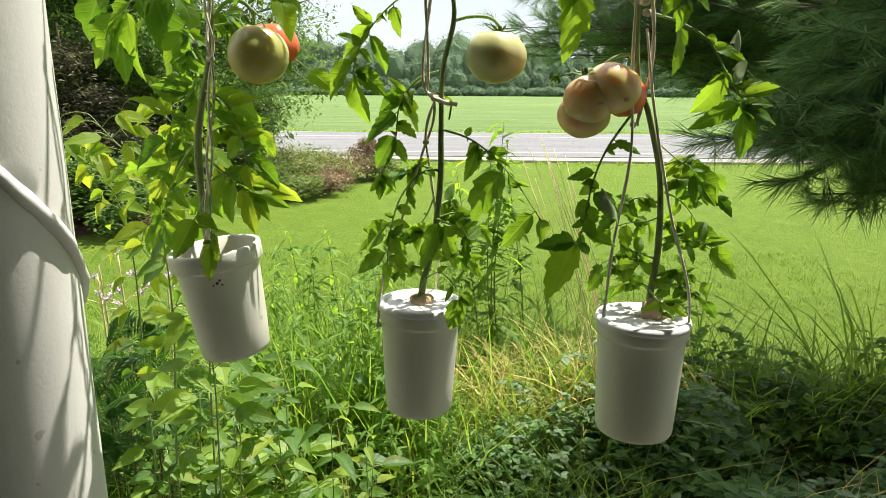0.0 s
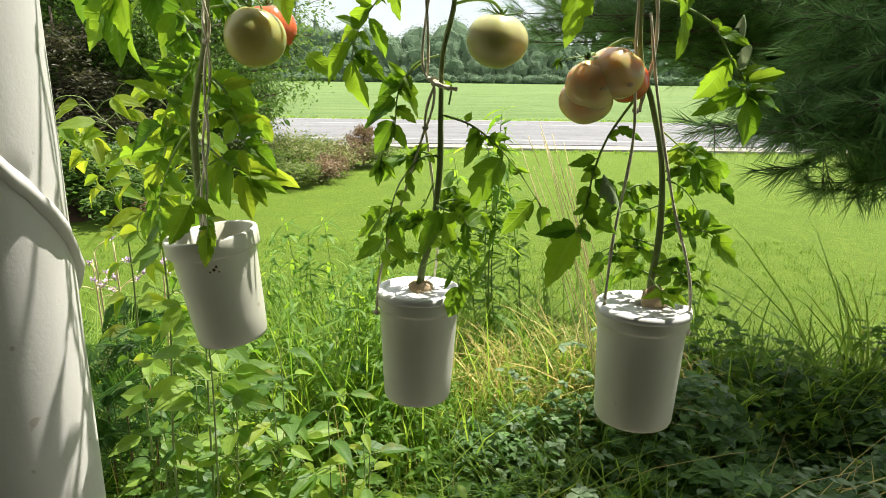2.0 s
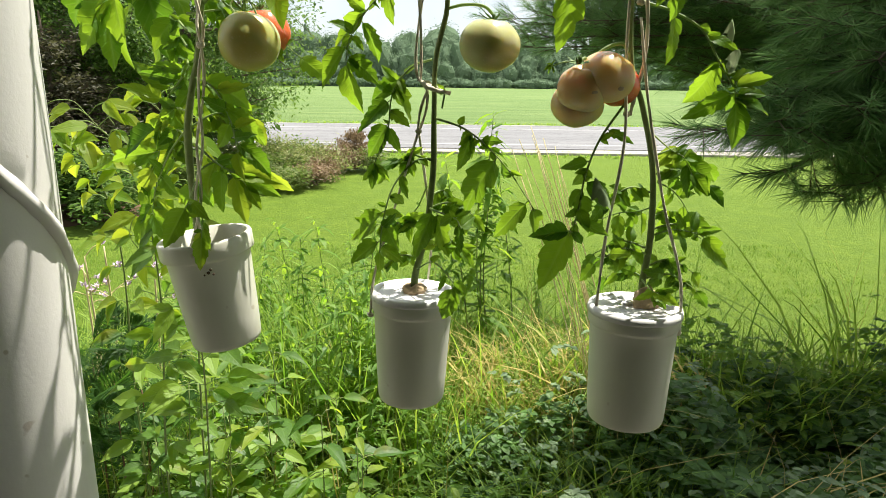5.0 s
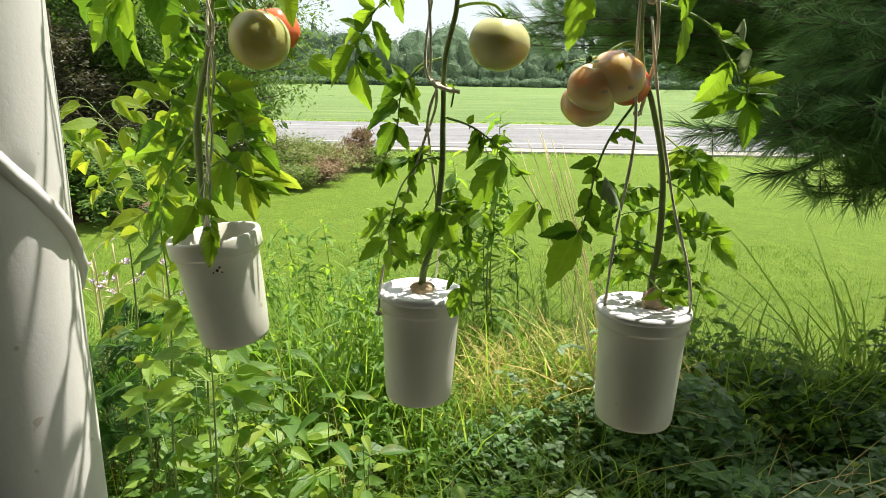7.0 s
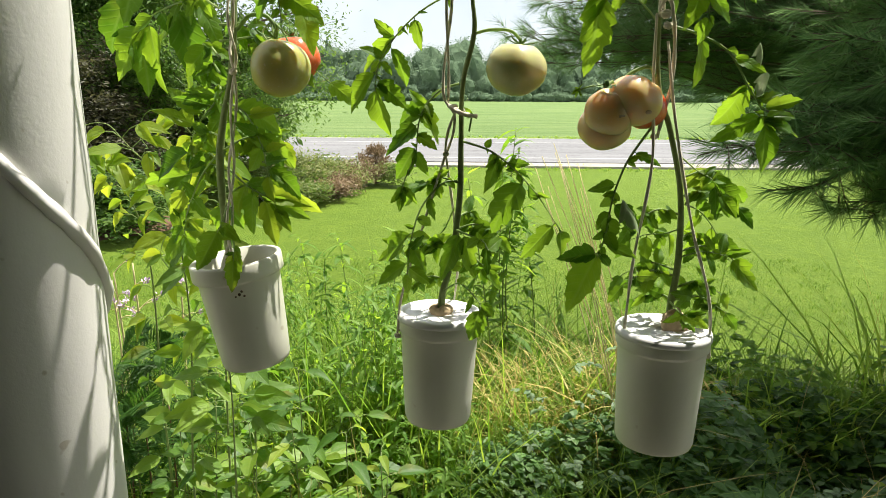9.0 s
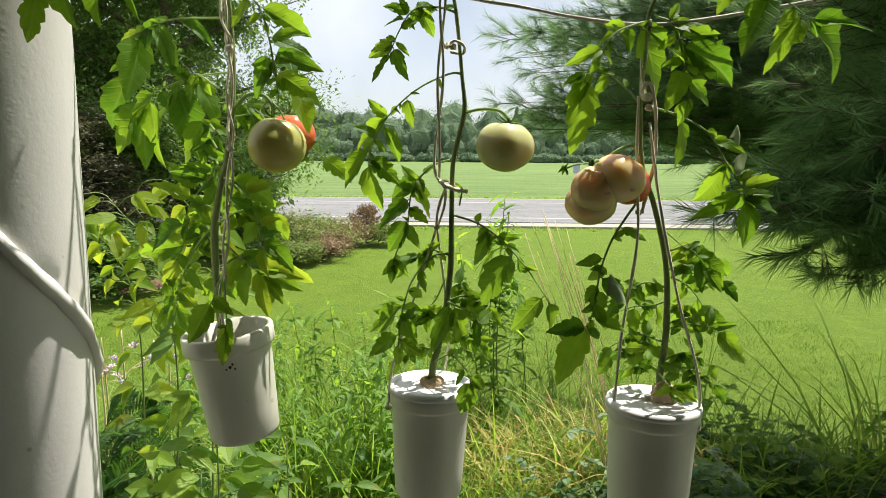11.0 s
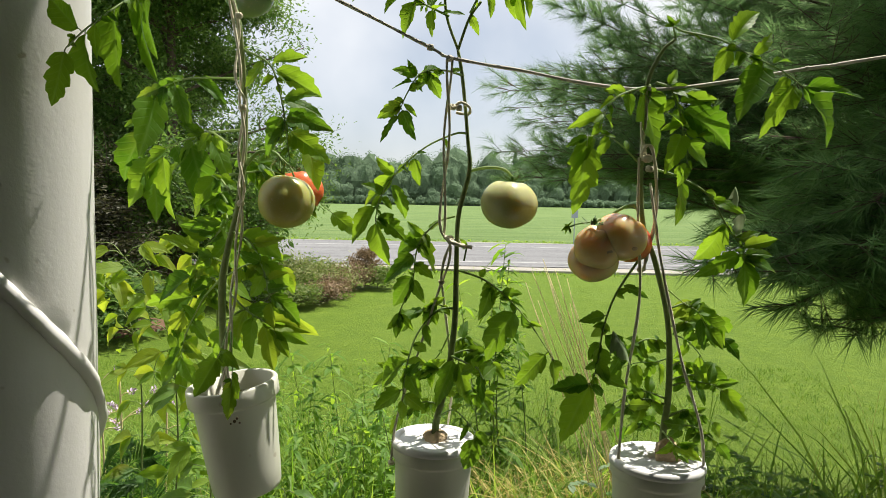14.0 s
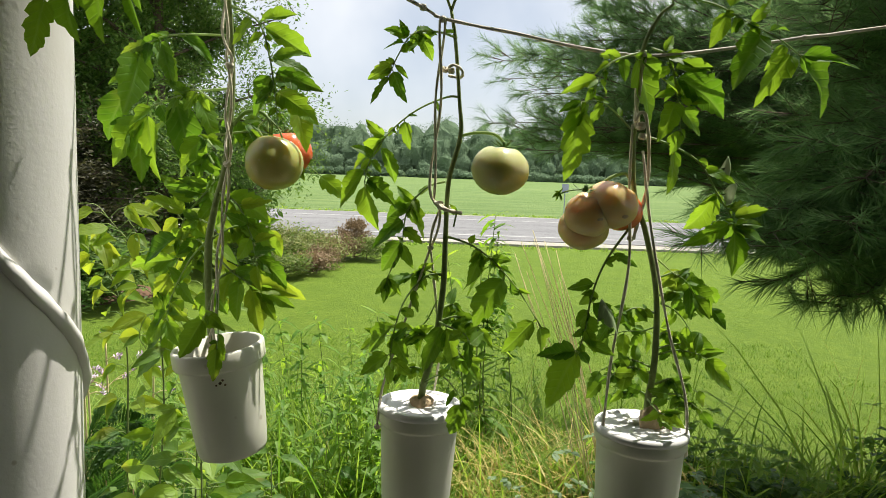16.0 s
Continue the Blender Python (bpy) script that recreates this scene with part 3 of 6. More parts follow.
for at, s in (((-0.051, 1.083, 2.017), 0.006), ((-0.019, 1.083, 2.000), 0.0055), ((0.294, 1.033, 1.947), 0.0045), ((0.545, 1.04, 1.985), 0.004)):
    lumps("knot", at, s, MAT["rope"], line_rope, "tight knot")
# posts that carry the line's far end, beyond the view
post = thing("line_post", (2.6, 1.06, 0.0), "plain wooden post that holds the clothesline", "post")
v, f = lathe([(0.0, 0.0), (0.045, 0.0), (0.045, 2.42), (0.04, 2.44), (0.0, 2.44)], 20)
mesh_object("shaft", placed(v, Matrix.Translation((2.6, 1.10, 0))), f, MAT["boards"], post)

# twine of the middle plant
tw = cord("plant_twine", [(-0.019, 1.083, 1.998), (-0.022, 1.09, 1.86), (-0.026, 1.10, 1.72), (-0.012, 1.105, 1.700), (-0.026, 1.11, 1.628)],
          0.0023, MAT["twine"], "doubled jute twine tied to the clothesline and stem", "twine", 2, 0.0045, group="plant twines")
tube("strand", [(-0.026, 1.11, 1.628), (-0.060, 1.09, 1.52), (-0.097, 1.08, 1.40), (-0.108, 1.085, 1.318)], 0.0023, MAT["twine"], tw, sides=6, lump=0.16, twist=0.9)
tube("strand", [(-0.026, 1.11, 1.628), (-0.012, 1.14, 1.52), (-0.004, 1.165, 1.42), (-0.010, 1.172, 1.35)], 0.0023, MAT["twine"], tw, sides=6, lump=0.16, twist=0.9)
tube("loop", [(-0.010, 1.10, 1.925), (0.002, 1.09, 1.930), (0.016, 1.095, 1.922), (0.014, 1.115, 1.914), (-0.006, 1.11, 1.916)], 0.0024, MAT["twine"], tw, sides=6, lump=0.16, twist=0.9)
tube("loop", [(-0.022, 1.098, 1.706), (-0.010, 1.085, 1.698), (0.008, 1.088, 1.692), (0.024, 1.095, 1.689)], 0.0034, MAT["twine"], tw, sides=7, lump=0.2, twist=0.9)
tube("loop", [(0.008, 1.093, 1.694), (0.006, 1.12, 1.697), (-0.010, 1.118, 1.702)], 0.0028, MAT["twine"], tw, sides=7, lump=0.2, twist=0.9)
for at, s in (((-0.013, 1.095, 1.923), 0.006), ((-0.002, 1.092, 1.921), 0.0055), ((-0.012, 1.090, 1.699), 0.0055), ((-0.026, 1.107, 1.628), 0.005)):
    lumps("knot", at, s, MAT["twine"], tw)

# twine of the plant with the ripening cluster
tw = cord("plant_twine", [(0.294, 1.033, 1.944), (0.288, 1.035, 1.88), (0.290, 1.03, 1.835)], 0.0023, MAT["twine"],
          "jute twine looped round the stem and bucket", "twine", 2, 0.003, group="plant twines")
tube("loop", [(0.284, 1.025, 1.845), (0.290, 1.018, 1.858), (0.300, 1.02, 1.85), (0.311, 1.03, 1.80), (0.313, 1.035, 1.74), (0.303, 1.035, 1.69), (0.299, 1.04, 1.66)], 0.0028, MAT["twine"], tw, sides=6, lump=0.16, twist=0.9)
tube("strand", [(0.282, 1.03, 1.84), (0.281, 1.02, 1.74), (0.282, 1.00, 1.62), (0.262, 0.99, 1.48), (0.254, 0.985, 1.37)], 0.0023, MAT["twine"], tw, sides=6, lump=0.16, twist=0.9)
tube("strand", [(0.298, 1.02, 1.80), (0.313, 1.00, 1.68), (0.345, 0.985, 1.53), (0.377, 0.975, 1.42), (0.390, 0.987, 1.325)], 0.0023, MAT["twine"], tw, sides=6, lump=0.16, twist=0.9)
for at, s in (((0.293, 1.022, 1.838), 0.007), ((0.296, 1.02, 1.822), 0.006), ((0.291, 1.03, 1.662), 0.005)):
    lumps("knot", at, s, MAT["twine"], tw)

# twine wound round the plant in the tilted bucket
tw = cord("plant_twine", [(-0.40, 1.06, 2.18), (-0.372, 1.09, 2.06), (-0.366, 1.085, 1.96), (-0.359, 1.088, 1.91), (-0.364, 1.09, 1.82), (-0.363, 1.09, 1.755),
                          (-0.374, 1.09, 1.64), (-0.378, 1.075, 1.55), (-0.381, 1.06, 1.47), (-0.376, 1.05, 1.435)],
          0.0023, MAT["twine"], "jute twine wound round the stem down into the bucket", "twine", 2, 0.0042, group="plant twines")
for at, s in (((-0.359, 1.083, 1.914), 0.0065), ((-0.363, 1.085, 1.757), 0.006), ((-0.364, 1.083, 2.062), 0.006)):
    lumps("knot", at, s, MAT["twine"], tw)

# ---- tomato plants ----


def leaflet_mesh(name, seed, teeth=3, depth=0.2):
    """An oval, pointed blade of unit length along y and unit width along x, with a few forward teeth, folded and curled."""
    r = random.Random(seed)
    cols = (-1.0, -0.5, 0.0, 0.5, 1.0)
    curl, fold, twist = r.uniform(0.08, 0.42), r.uniform(0.05, 0.32), r.uniform(-0.45, 0.45)
    sway = r.uniform(-0.14, 0.14)
    rows = [(0.0, 1, 1), (0.07, 1, 1), (0.16, 1, 1)]
    for k in range(teeth):
        u = 0.20 + 0.66 * (k + 0.55) / teeth + r.uniform(-0.02, 0.02)
        a, b = depth * r.uniform(0.5, 1.2), depth * r.uniform(0.5, 1.2)
        rows += [(u, 1.07, 1.07), (u + 0.045, 1 - a, 1 - b), (u + 0.045 + 0.22 / teeth, 1 - 0.35 * a, 1 - 0.35 * b)]
    if not teeth:
        rows += [(0.35, 1, 1), (0.6, 1, 1), (0.82, 1, 1)]
    rows = [q for q in rows if q[0] < 0.96] + [(1.0, 1, 1)]
    verts, uvs, faces = [], [], []
    for u, cut_a, cut_b in rows:
        body = math.sin(math.pi * u ** 0.66) ** 0.78 if 0 < u < 1 else 0.0
        for c in cols:
            cut = cut_a if c < 0 else cut_b
            w = 0.50 * body * (cut if abs(c) == 1 else 0.5 + 0.5 * cut)
            x = c * w
            z = fold * abs(x) - curl * u * u - 0.12 * abs(x) * math.sin(u * 7 + 2 * c + seed)
            a = twist * u
            verts.append((x * math.cos(a) + sway * math.sin(u * 3.0) * u, u, z + x * math.sin(a)))
            uvs.append((c * 0.5 * max(body, 0.02), u))
    n = len(cols)
    for j in range(len(rows) - 1):
        for k in range(n - 1):
            a = j * n + k
            faces.append((a, a + 1, a + n + 1, a + n))
    me = bpy.data.meshes.new(name)
    me.from_pydata(verts, [], faces)
    layer = me.uv_layers.new(name="UVMap")
    for lp in me.loops:
        layer.data[lp.index].uv = uvs[lp.vertex_index]
    me.shade_smooth()
    return me


LEAFLETS = [leaflet_mesh("leaflet", q, t, d) for q, t, d in ((1, 3, 0.20), (2, 4, 0.16), (3, 2, 0.14), (4, 3, 0.30), (5, 2, 0.34), (6, 3, 0.12), (7, 4, 0.24), (8, 2, 0.24))]
LITTLE = [leaflet_mesh("leaflet", q, t, d) for q, t, d in ((11, 0, 0.0), (12, 1, 0.12), (13, 0, 0.0))]
OLD = [m.copy() for m in LEAFLETS]
for m in LEAFLETS + LITTLE:
    m.materials.append(MAT["tomato_leaf"])
for m in OLD:
    m.materials.append(MAT["old_leaf"])


def blade(parent, base, way, width, meshes, face=None, name="leaflet"):
    """One leaf blade from base along way; face: the side its upper surface turns to."""
    ob = new(name, rnd.choice(meshes))
    ob.parent = parent
    ob.matrix_parent_inverse = world_of(parent).inverted()
    y = way.normalized()
    z = Vector(face) if face is not None else Vector((rnd.uniform(-0.55, 0.55), -1, rnd.uniform(0.0, 0.9)))
    x = y.cross(z).normalized()
    z = x.cross(y)
    l = way.length
    s = l * width * 1.02
    ob.matrix_basis = Matrix(((x.x * s, y.x * l, z.x * l, base[0]), (x.y * s, y.y * l, z.y * l, base[1]), (x.z * s, y.z * l, z.z * l, base[2]), (0, 0, 0, 1)))
    return ob


def leaf(plant, stalk, blades, old=False):
    """A compound leaf: its stalk through the points, and blades as (way along the stalk, sideways, upwards, width to length)."""
    line = spline(stalk, 8)
    r0 = 0.0021 if len(blades) > 5 else 0.0015
    v, f = tube_data(line, lambda s: r0 * (1 - 0.6 * s), 6)
    n = len(line) - 1
    for fr, dx, dz, w in blades:
        b = line[min(n, round(fr * n))]
        # short stalklet
        e = b + Vector((dx, 0, dz)) * 0.12
        tube_data([b, b.lerp(e, 0.5) + Vector((0, -0.001, 0.001)), e], 0.0008, 5, 0.0, 0.0, v, f)
    ob = mesh_object("leaf", v, f, MAT["rachis"], plant)
    for fr, dx, dz, w in blades:
        b = line[min(n, round(fr * n))]
        l = math.hypot(dx, dz)
        way = Vector((dx, rnd.uniform(-0.45, 0.30) * l, dz)) * 0.94
        blade(ob, b + Vector((dx, 0, dz)) * 0.08, way, w, OLD if old or (plant == p1 and b.z < 1.70 and rnd.random() < 0.5) else LEAFLETS)
    # small leaflets between the large ones
    for k in range(min(9, len(blades))):
        b = line[int(n * rnd.uniform(0.25, 0.98))]
        big = rnd.random() < 0.35
        way = Vector((rnd.uniform(-1, 1), rnd.uniform(-0.6, 0.5), rnd.uniform(-1.0, 0.5))).normalized() * (rnd.uniform(0.024, 0.042) if big else rnd.uniform(0.010, 0.020))
        blade(ob, b, way, 0.5, LEAFLETS if big else LITTLE)
    return ob


def tomato_data(radius, squash, ribs, depth, seed):
    """Fruit with shoulders, ribs and a dimple where the stalk sits."""
    verts, faces = [], []
    rows, cols = 28, 44
    for j in range(rows + 1):
        th = math.pi * j / rows
        for k in range(cols):
            ph = 2 * math.pi * k / cols
            rib = 1 - depth * (0.5 + 0.5 * math.cos(ribs * ph + seed)) * (math.sin(th) ** 1.2) * (0.35 + 0.65 * (math.cos(th) * 0.5 + 0.5))
            lump = 1 + 0.035 * noise.noise((math.cos(ph) * math.sin(th) * 1.6 + seed, math.sin(ph) * math.sin(th) * 1.6, math.cos(th) * 1.6))
            rr = radius * rib * lump
            x, y, z = rr * math.sin(th) * math.cos(ph), rr * math.sin(th) * math.sin(ph), rr * math.cos(th) * squash
            if math.cos(th) > 0:
                z -= radius * 0.30 * squash * math.exp(-(math.sin(th) / 0.32) ** 2)
            verts.append((x, y, z))
    for j in range(rows):
        for k in range(cols):
            a, b = j * cols + k, j * cols + (k + 1) % cols
            faces.append((a, a + cols, b + cols, b))
    return verts, faces


def tomato(plant, at, radius, squash, material, label, ribs=5, depth=0.05, seed=0, tilt=(0, 0, 0)):
    v, f = tomato_data(radius, squash, ribs, depth, seed)
    ob = mesh_object("tomato", v, f, material, None, label)
    ob.matrix_basis = pose(*at, *tilt)
    ob.parent = plant
    ob.matrix_parent_inverse = world_of(plant).inverted()
    return ob


def calyx(fruit, at, size, tilt=(0, 0, 0), seed=0):
    """Five or six narrow curling sepals with a knob in the middle."""
    r = random.Random(seed)
    verts, faces = [], []
    m = pose(*at, *tilt)
    for k in range(6):
        a = 2 * math.pi * k / 6 + r.uniform(-0.3, 0.3)
        l = size * r.uniform(0.8, 1.2)
        lift = r.uniform(0.1, 0.7)
        side = Vector((-math.sin(a), math.cos(a), 0))
        line = [(m @ Vector((math.cos(a) * l * s, math.sin(a) * l * s, l * lift * s * s + 0.05 * size)), s) for s in (0, 0.2, 0.4, 0.6, 0.8, 1.0)]
        start = len(verts)
        for q, s in line:
            w = size * 0.10 * (math.sin(math.pi * (0.15 + 0.85 * s)) + 0.05)
            sd = m.to_3x3() @ side
            verts += [tuple(q - sd * w), tuple(q + Vector((0, 0, 0.0012))), tuple(q + sd * w)]
        for i in range(5):
            for j in (0, 1):
                a0 = start + i * 3 + j
                faces.append((a0, a0 + 1, a0 + 4, a0 + 3))
    q = m.translation
    tube_data([q, q + Vector((0, 0, size * 0.25)), q + Vector((0, 0, size * 0.4))], size * 0.12, 6, 0, 0, verts, faces)
    return mesh_object("calyx", verts, faces, MAT["sepal"], fruit, "curling green sepals")


p1 = thing("tomato_plant", (-0.376, 1.06, 1.43), "bushy tomato plant with yellowing lower leaves in the tilted bucket", "tomato plant", "hanging tomato plants")
p2 = thing("tomato_plant", (-0.034, 1.10, 1.357), "slender tomato plant with one pale fruit growing from a lid", "tomato plant", "hanging tomato plants")
p3 = thing("tomato_plant", (0.338, 1.02, 1.362), "tomato plant with a ripening fruit cluster growing from a lid", "tomato plant", "hanging tomato plants")
tube("stem", [(-0.376, 1.06, 1.43), (-0.397, 1.10, 1.491), (-0.403, 1.11, 1.609), (-0.391, 1.11, 1.687), (-0.376, 1.11, 1.745), (-0.366, 1.11, 1.822),
              (-0.362, 1.11, 1.917), (-0.371, 1.11, 2.047), (-0.383, 1.11, 2.11), (-0.375, 1.11, 2.25)], lambda s: 0.0068 - 0.003 * s, MAT["stem"], p1, sides=10, lump=0.08, twist=0.3)
tube("stem", [(-0.034, 1.10, 1.345), (-0.030, 1.10, 1.39), (-0.015, 1.11, 1.447), (-0.002, 1.11, 1.556), (-0.001, 1.11, 1.644), (0.001, 1.11, 1.741), (0.018, 1.11, 1.818), (0.014, 1.11, 1.875),
              (0.004, 1.11, 1.969), (-0.005, 1.11, 2.02)], lambda s: 0.0062 - 0.0036 * s, MAT["stem"], p2, sides=10, lump=0.08, twist=0.3)
tube("side_shoot", [(-0.005, 1.11, 2.02), (-0.024, 1.11, 2.071), (-0.030, 1.11, 2.12)], 0.0024, MAT["stem"], p2, sides=7)
tube("side_shoot", [(-0.005, 1.11, 2.02), (0.013, 1.11, 2.072), (0.032, 1.11, 2.10)], 0.0024, MAT["stem"], p2, sides=7)
tube("stem", [(0.341, 1.02, 1.355), (0.341, 1.04, 1.382), (0.348, 1.04, 1.468), (0.342, 1.04, 1.575), (0.318, 1.04, 1.672), (0.295, 1.04, 1.738), (0.289, 1.04, 1.836),
              (0.292, 1.04, 1.947), (0.314, 1.04, 2.005), (0.336, 1.04, 2.027)], lambda s: 0.0059 - 0.0034 * s, MAT["stem"], p3, sides=10, lump=0.08, twist=0.3)


def stem_plug(bucket, at, radius, height, label, seed):
    """A torn collar of foam pressed round the stem where it leaves the lid."""
    prof = [(radius * 0.95, -0.2), (radius * 1.12, 0.1), (radius * 1.15, 0.45), (radius, 0.8), (radius * 0.7, 1.0), (radius * 0.4, 0.85), (radius * 0.3, 0.3)]
    v, f = lathe([(q, z * height) for q, z in prof], 28)
    out = []
    for x, y, z in v:
        k = 1 + 0.35 * noise.noise((x * 70 + seed, y * 70, z * 60))
        out.append((at[0] + x * k * 1.1, at[1] + y * k, at[2] + z * (1 + 0.5 * noise.noise((x * 90, y * 90 + seed, 0)))))
    mesh_object("stem_plug", out, f, MAT["foam"], bucket, label)


stem_plug(bucket_b, (-0.034, 1.095, 1.356), 0.0165, 0.014, "tan foam plug round the stem", 1.0)
stem_plug(bucket_c, (0.340, 1.012, 1.361), 0.0165, 0.026, "brown foam plug round the stem", 4.0)

# fruit trusses
tube("truss", [(-0.361, 1.11, 1.822), (-0.338, 1.105, 1.843), (-0.310, 1.10, 1.842), (-0.292, 1.095, 1.822)], 0.0033, MAT["rachis"], p1, sides=8)
t = tomato(p1, (-0.281, 1.06, 1.762), 0.0465, 0.96, MAT["tomato_green"], "large pale green ripening tomato", 5, 0.03, 1.0, (-8, 6, 0))
calyx(t, (-0.290, 1.075, 1.806), 0.026, (0, 0, 0), 3)
for ex in (-0.318, -0.302, -0.286):
    tube("fruit_stalk", [(-0.300, 1.098, 1.835), (ex + 0.004, 1.09, 1.818), (ex + 0.012, 1.085, 1.803)], 0.0016, MAT["rachis"], p1, sides=6)
t = tomato(p1, (-0.276, 1.135, 1.780), 0.042, 0.92, MAT["tomato_red"], "red ripe tomato behind the green one", 5, 0.05, 2.0)
calyx(t, (-0.279, 1.13, 1.815), 0.022, (0, 0, 0), 5)
t = tomato(p1, (-0.396, 1.25, 2.149), 0.047, 0.92, MAT["tomato_unripe"], "unripe dull green tomato high on the plant", 5, 0.04, 2.6)
calyx(t, (-0.396, 1.25, 2.187), 0.024, (0, 0, 0), 6)
tube("fruit_stalk", [(-0.383, 1.11, 2.13), (-0.388, 1.18, 2.215), (-0.396, 1.25, 2.19)], 0.002, MAT["rachis"], p1, sides=6)

tube("truss", [(0.018, 1.11, 1.818), (0.045, 1.108, 1.824), (0.075, 1.105, 1.822), (0.092, 1.105, 1.808)], 0.0027, MAT["rachis"], p2, sides=8)
t = tomato(p2, (0.0865, 1.105, 1.764), 0.0505, 0.84, MAT["tomato_pale"], "large pale green tomato on a slender truss", 6, 0.06, 0.6, (0, 5, 0))
calyx(t, (0.091, 1.10, 1.800), 0.025, (-15, 5, 0), 8)

tube("truss", [(0.289, 1.04, 1.752), (0.276, 1.03, 1.764), (0.250, 1.02, 1.757), (0.225, 1.015, 1.737)], 0.0026, MAT["rachis"], p3, sides=8)
t = tomato(p3, (0.251, 1.005, 1.716), 0.041, 0.90, MAT["tomato_blush"], "blushing orange tomato with green shoulders", 4, 0.10, 0.4, (10, 25, 30))
t = tomato(p3, (0.217, 1.010, 1.699), 0.039, 0.95, MAT["tomato_blush"], "orange ripening tomato lobe pressed to its neighbour", 4, 0.10, 1.4, (0, -15, 80))
calyx(t, (0.208, 0.998, 1.733), 0.027, (12, -8, 0), 9)
tube("fruit_stalk", [(0.225, 1.015, 1.737), (0.216, 1.006, 1.742), (0.208, 0.998, 1.735)], 0.0022, MAT["rachis"], p3, sides=7)
sh = tube("dried_flower", [(0.212, 1.004, 1.741), (0.197, 0.998, 1.737), (0.182, 0.994, 1.735), (0.168, 0.992, 1.730)], 0.0013, MAT["rachis"], p3, sides=6)
for k in range(9):
    blade(sh, Vector((0.166, 0.992, 1.731)), Vector((rnd.uniform(-1, 0.3), rnd.uniform(-0.7, 0.5), rnd.uniform(-0.9, 0.8))).normalized() * rnd.uniform(0.010, 0.017), 0.25, LITTLE)
t = tomato(p3, (0.215, 1.03, 1.676), 0.041, 0.85, MAT["tomato_blush"], "orange tomato lobe hanging below the others", 5, 0.07, 2.2, (0, 0, 140))
t = tomato(p3, (0.279, 1.045, 1.704), 0.033, 0.95, MAT["tomato_red"], "reddest tomato of the cluster against the stem", 4, 0.05, 3.0)

for fruit_at, fruit_r, way in (((0.251, 1.005, 1.716), 0.0395, (0.30, -0.85, -0.42)), ((0.217, 1.010, 1.699), 0.0375, (0.25, -0.95, -0.15))):
    bm = bmesh.new()
    bmesh.ops.create_icosphere(bm, subdivisions=2, radius=0.0055)
    for q in bm.verts:
        q.co *= 1 + 0.4 * noise.noise(q.co * 400)
    turn = Vector(way).to_track_quat('Z', 'Y').to_matrix().to_4x4() @ Matrix.Diagonal((1, 0.6, 0.22, 1))
    bm.transform(Matrix.Translation(Vector(fruit_at) + Vector(way).normalized() * fruit_r) @ turn)
    part("scar", bm, MAT["foam"], p3, "rough brown blossom scar on the fruit")

leaf(p2, [(0.006,1.11,1.977),(-0.027,1.098,1.983),(-0.065,1.086,1.976),(-0.087,1.072,1.941),(-0.1,1.06,1.907)],
     [(0.45,0.024,-0.043,0.5),(0.53,-0.044,0.008,0.5),(0.62,-0.034,-0.004,0.35),(0.58,0.012,-0.02,0.35),(0.88,-0.042,-0.024,0.5),(0.93,0.024,-0.051,0.45),(1.0,-0.03,-0.044,0.3),(0.88,0.024,-0.021,0.3),(0.2,0.022,0.005,0.45),(0.58,-0.01,0.032,0.4)])
leaf(p2, [(0.015,1.11,1.881),(-0.007,1.104,1.88),(-0.054,1.091,1.857),(-0.096,1.076,1.82),(-0.127,1.06,1.773),(-0.135,1.05,1.736)],
     [(0.3,0.012,-0.014,0.6),(0.5,0.01,-0.05,0.45),(0.65,-0.057,-0.053,0.4),(0.65,-0.032,0.024,0.5),(0.88,-0.051,-0.055,0.42),(0.8,0.018,-0.022,0.5),(0.7,0.033,-0.06,0.3),(0.95,0.046,-0.042,0.55),(1.0,0.012,-0.084,0.4),(1.0,0.026,-0.011,0.5)])
leaf(p2, [(-0.005,1.11,1.741),(-0.034,1.105,1.731),(-0.058,1.099,1.706),(-0.07,1.093,1.677),(-0.075,1.084,1.63),(-0.094,1.075,1.583),(-0.098,1.07,1.555)],
     [(0.28,0.022,0.02,0.5),(0.28,-0.054,-0.041,0.5),(0.38,0.031,-0.049,0.5),(0.5,-0.055,-0.04,0.5),(0.43,-0.031,0.019,0.5),(0.62,-0.038,-0.052,0.55),(0.65,0.015,-0.039,0.45),(0.83,-0.008,-0.046,0.4),(0.85,0.023,-0.028,0.35),(0.33,-0.026,0.022,0.5)])
leaf(p2, [(-0.007,1.11,1.583),(-0.032,1.101,1.579),(-0.065,1.083,1.543),(-0.082,1.061,1.49),(-0.087,1.04,1.438)],
     [(0.4,0.01,-0.037,0.4),(0.7,-0.062,-0.051,0.45),(0.75,0.02,-0.053,0.5),(0.8,0.021,0.024,0.5),(0.9,-0.051,-0.034,0.45),(0.95,0.036,-0.026,0.5),(0.98,-0.003,-0.043,0.4)])
leaf(p2, [(-0.0,1.11,1.649),(0.045,1.092,1.635),(0.082,1.073,1.609),(0.118,1.051,1.571),(0.157,1.02,1.513)],
     [(0.23,0.007,0.017,0.7),(0.33,-0.021,-0.056,0.4),(0.38,-0.004,-0.035,0.35),(0.45,0.034,-0.002,0.5),(0.62,-0.054,-0.086,0.5),(0.65,0.012,-0.031,0.4),(0.93,-0.055,-0.063,0.4),(0.98,0.016,-0.056,0.5),(0.53,0.035,-0.017,0.3),(0.75,0.021,-0.006,0.4)])
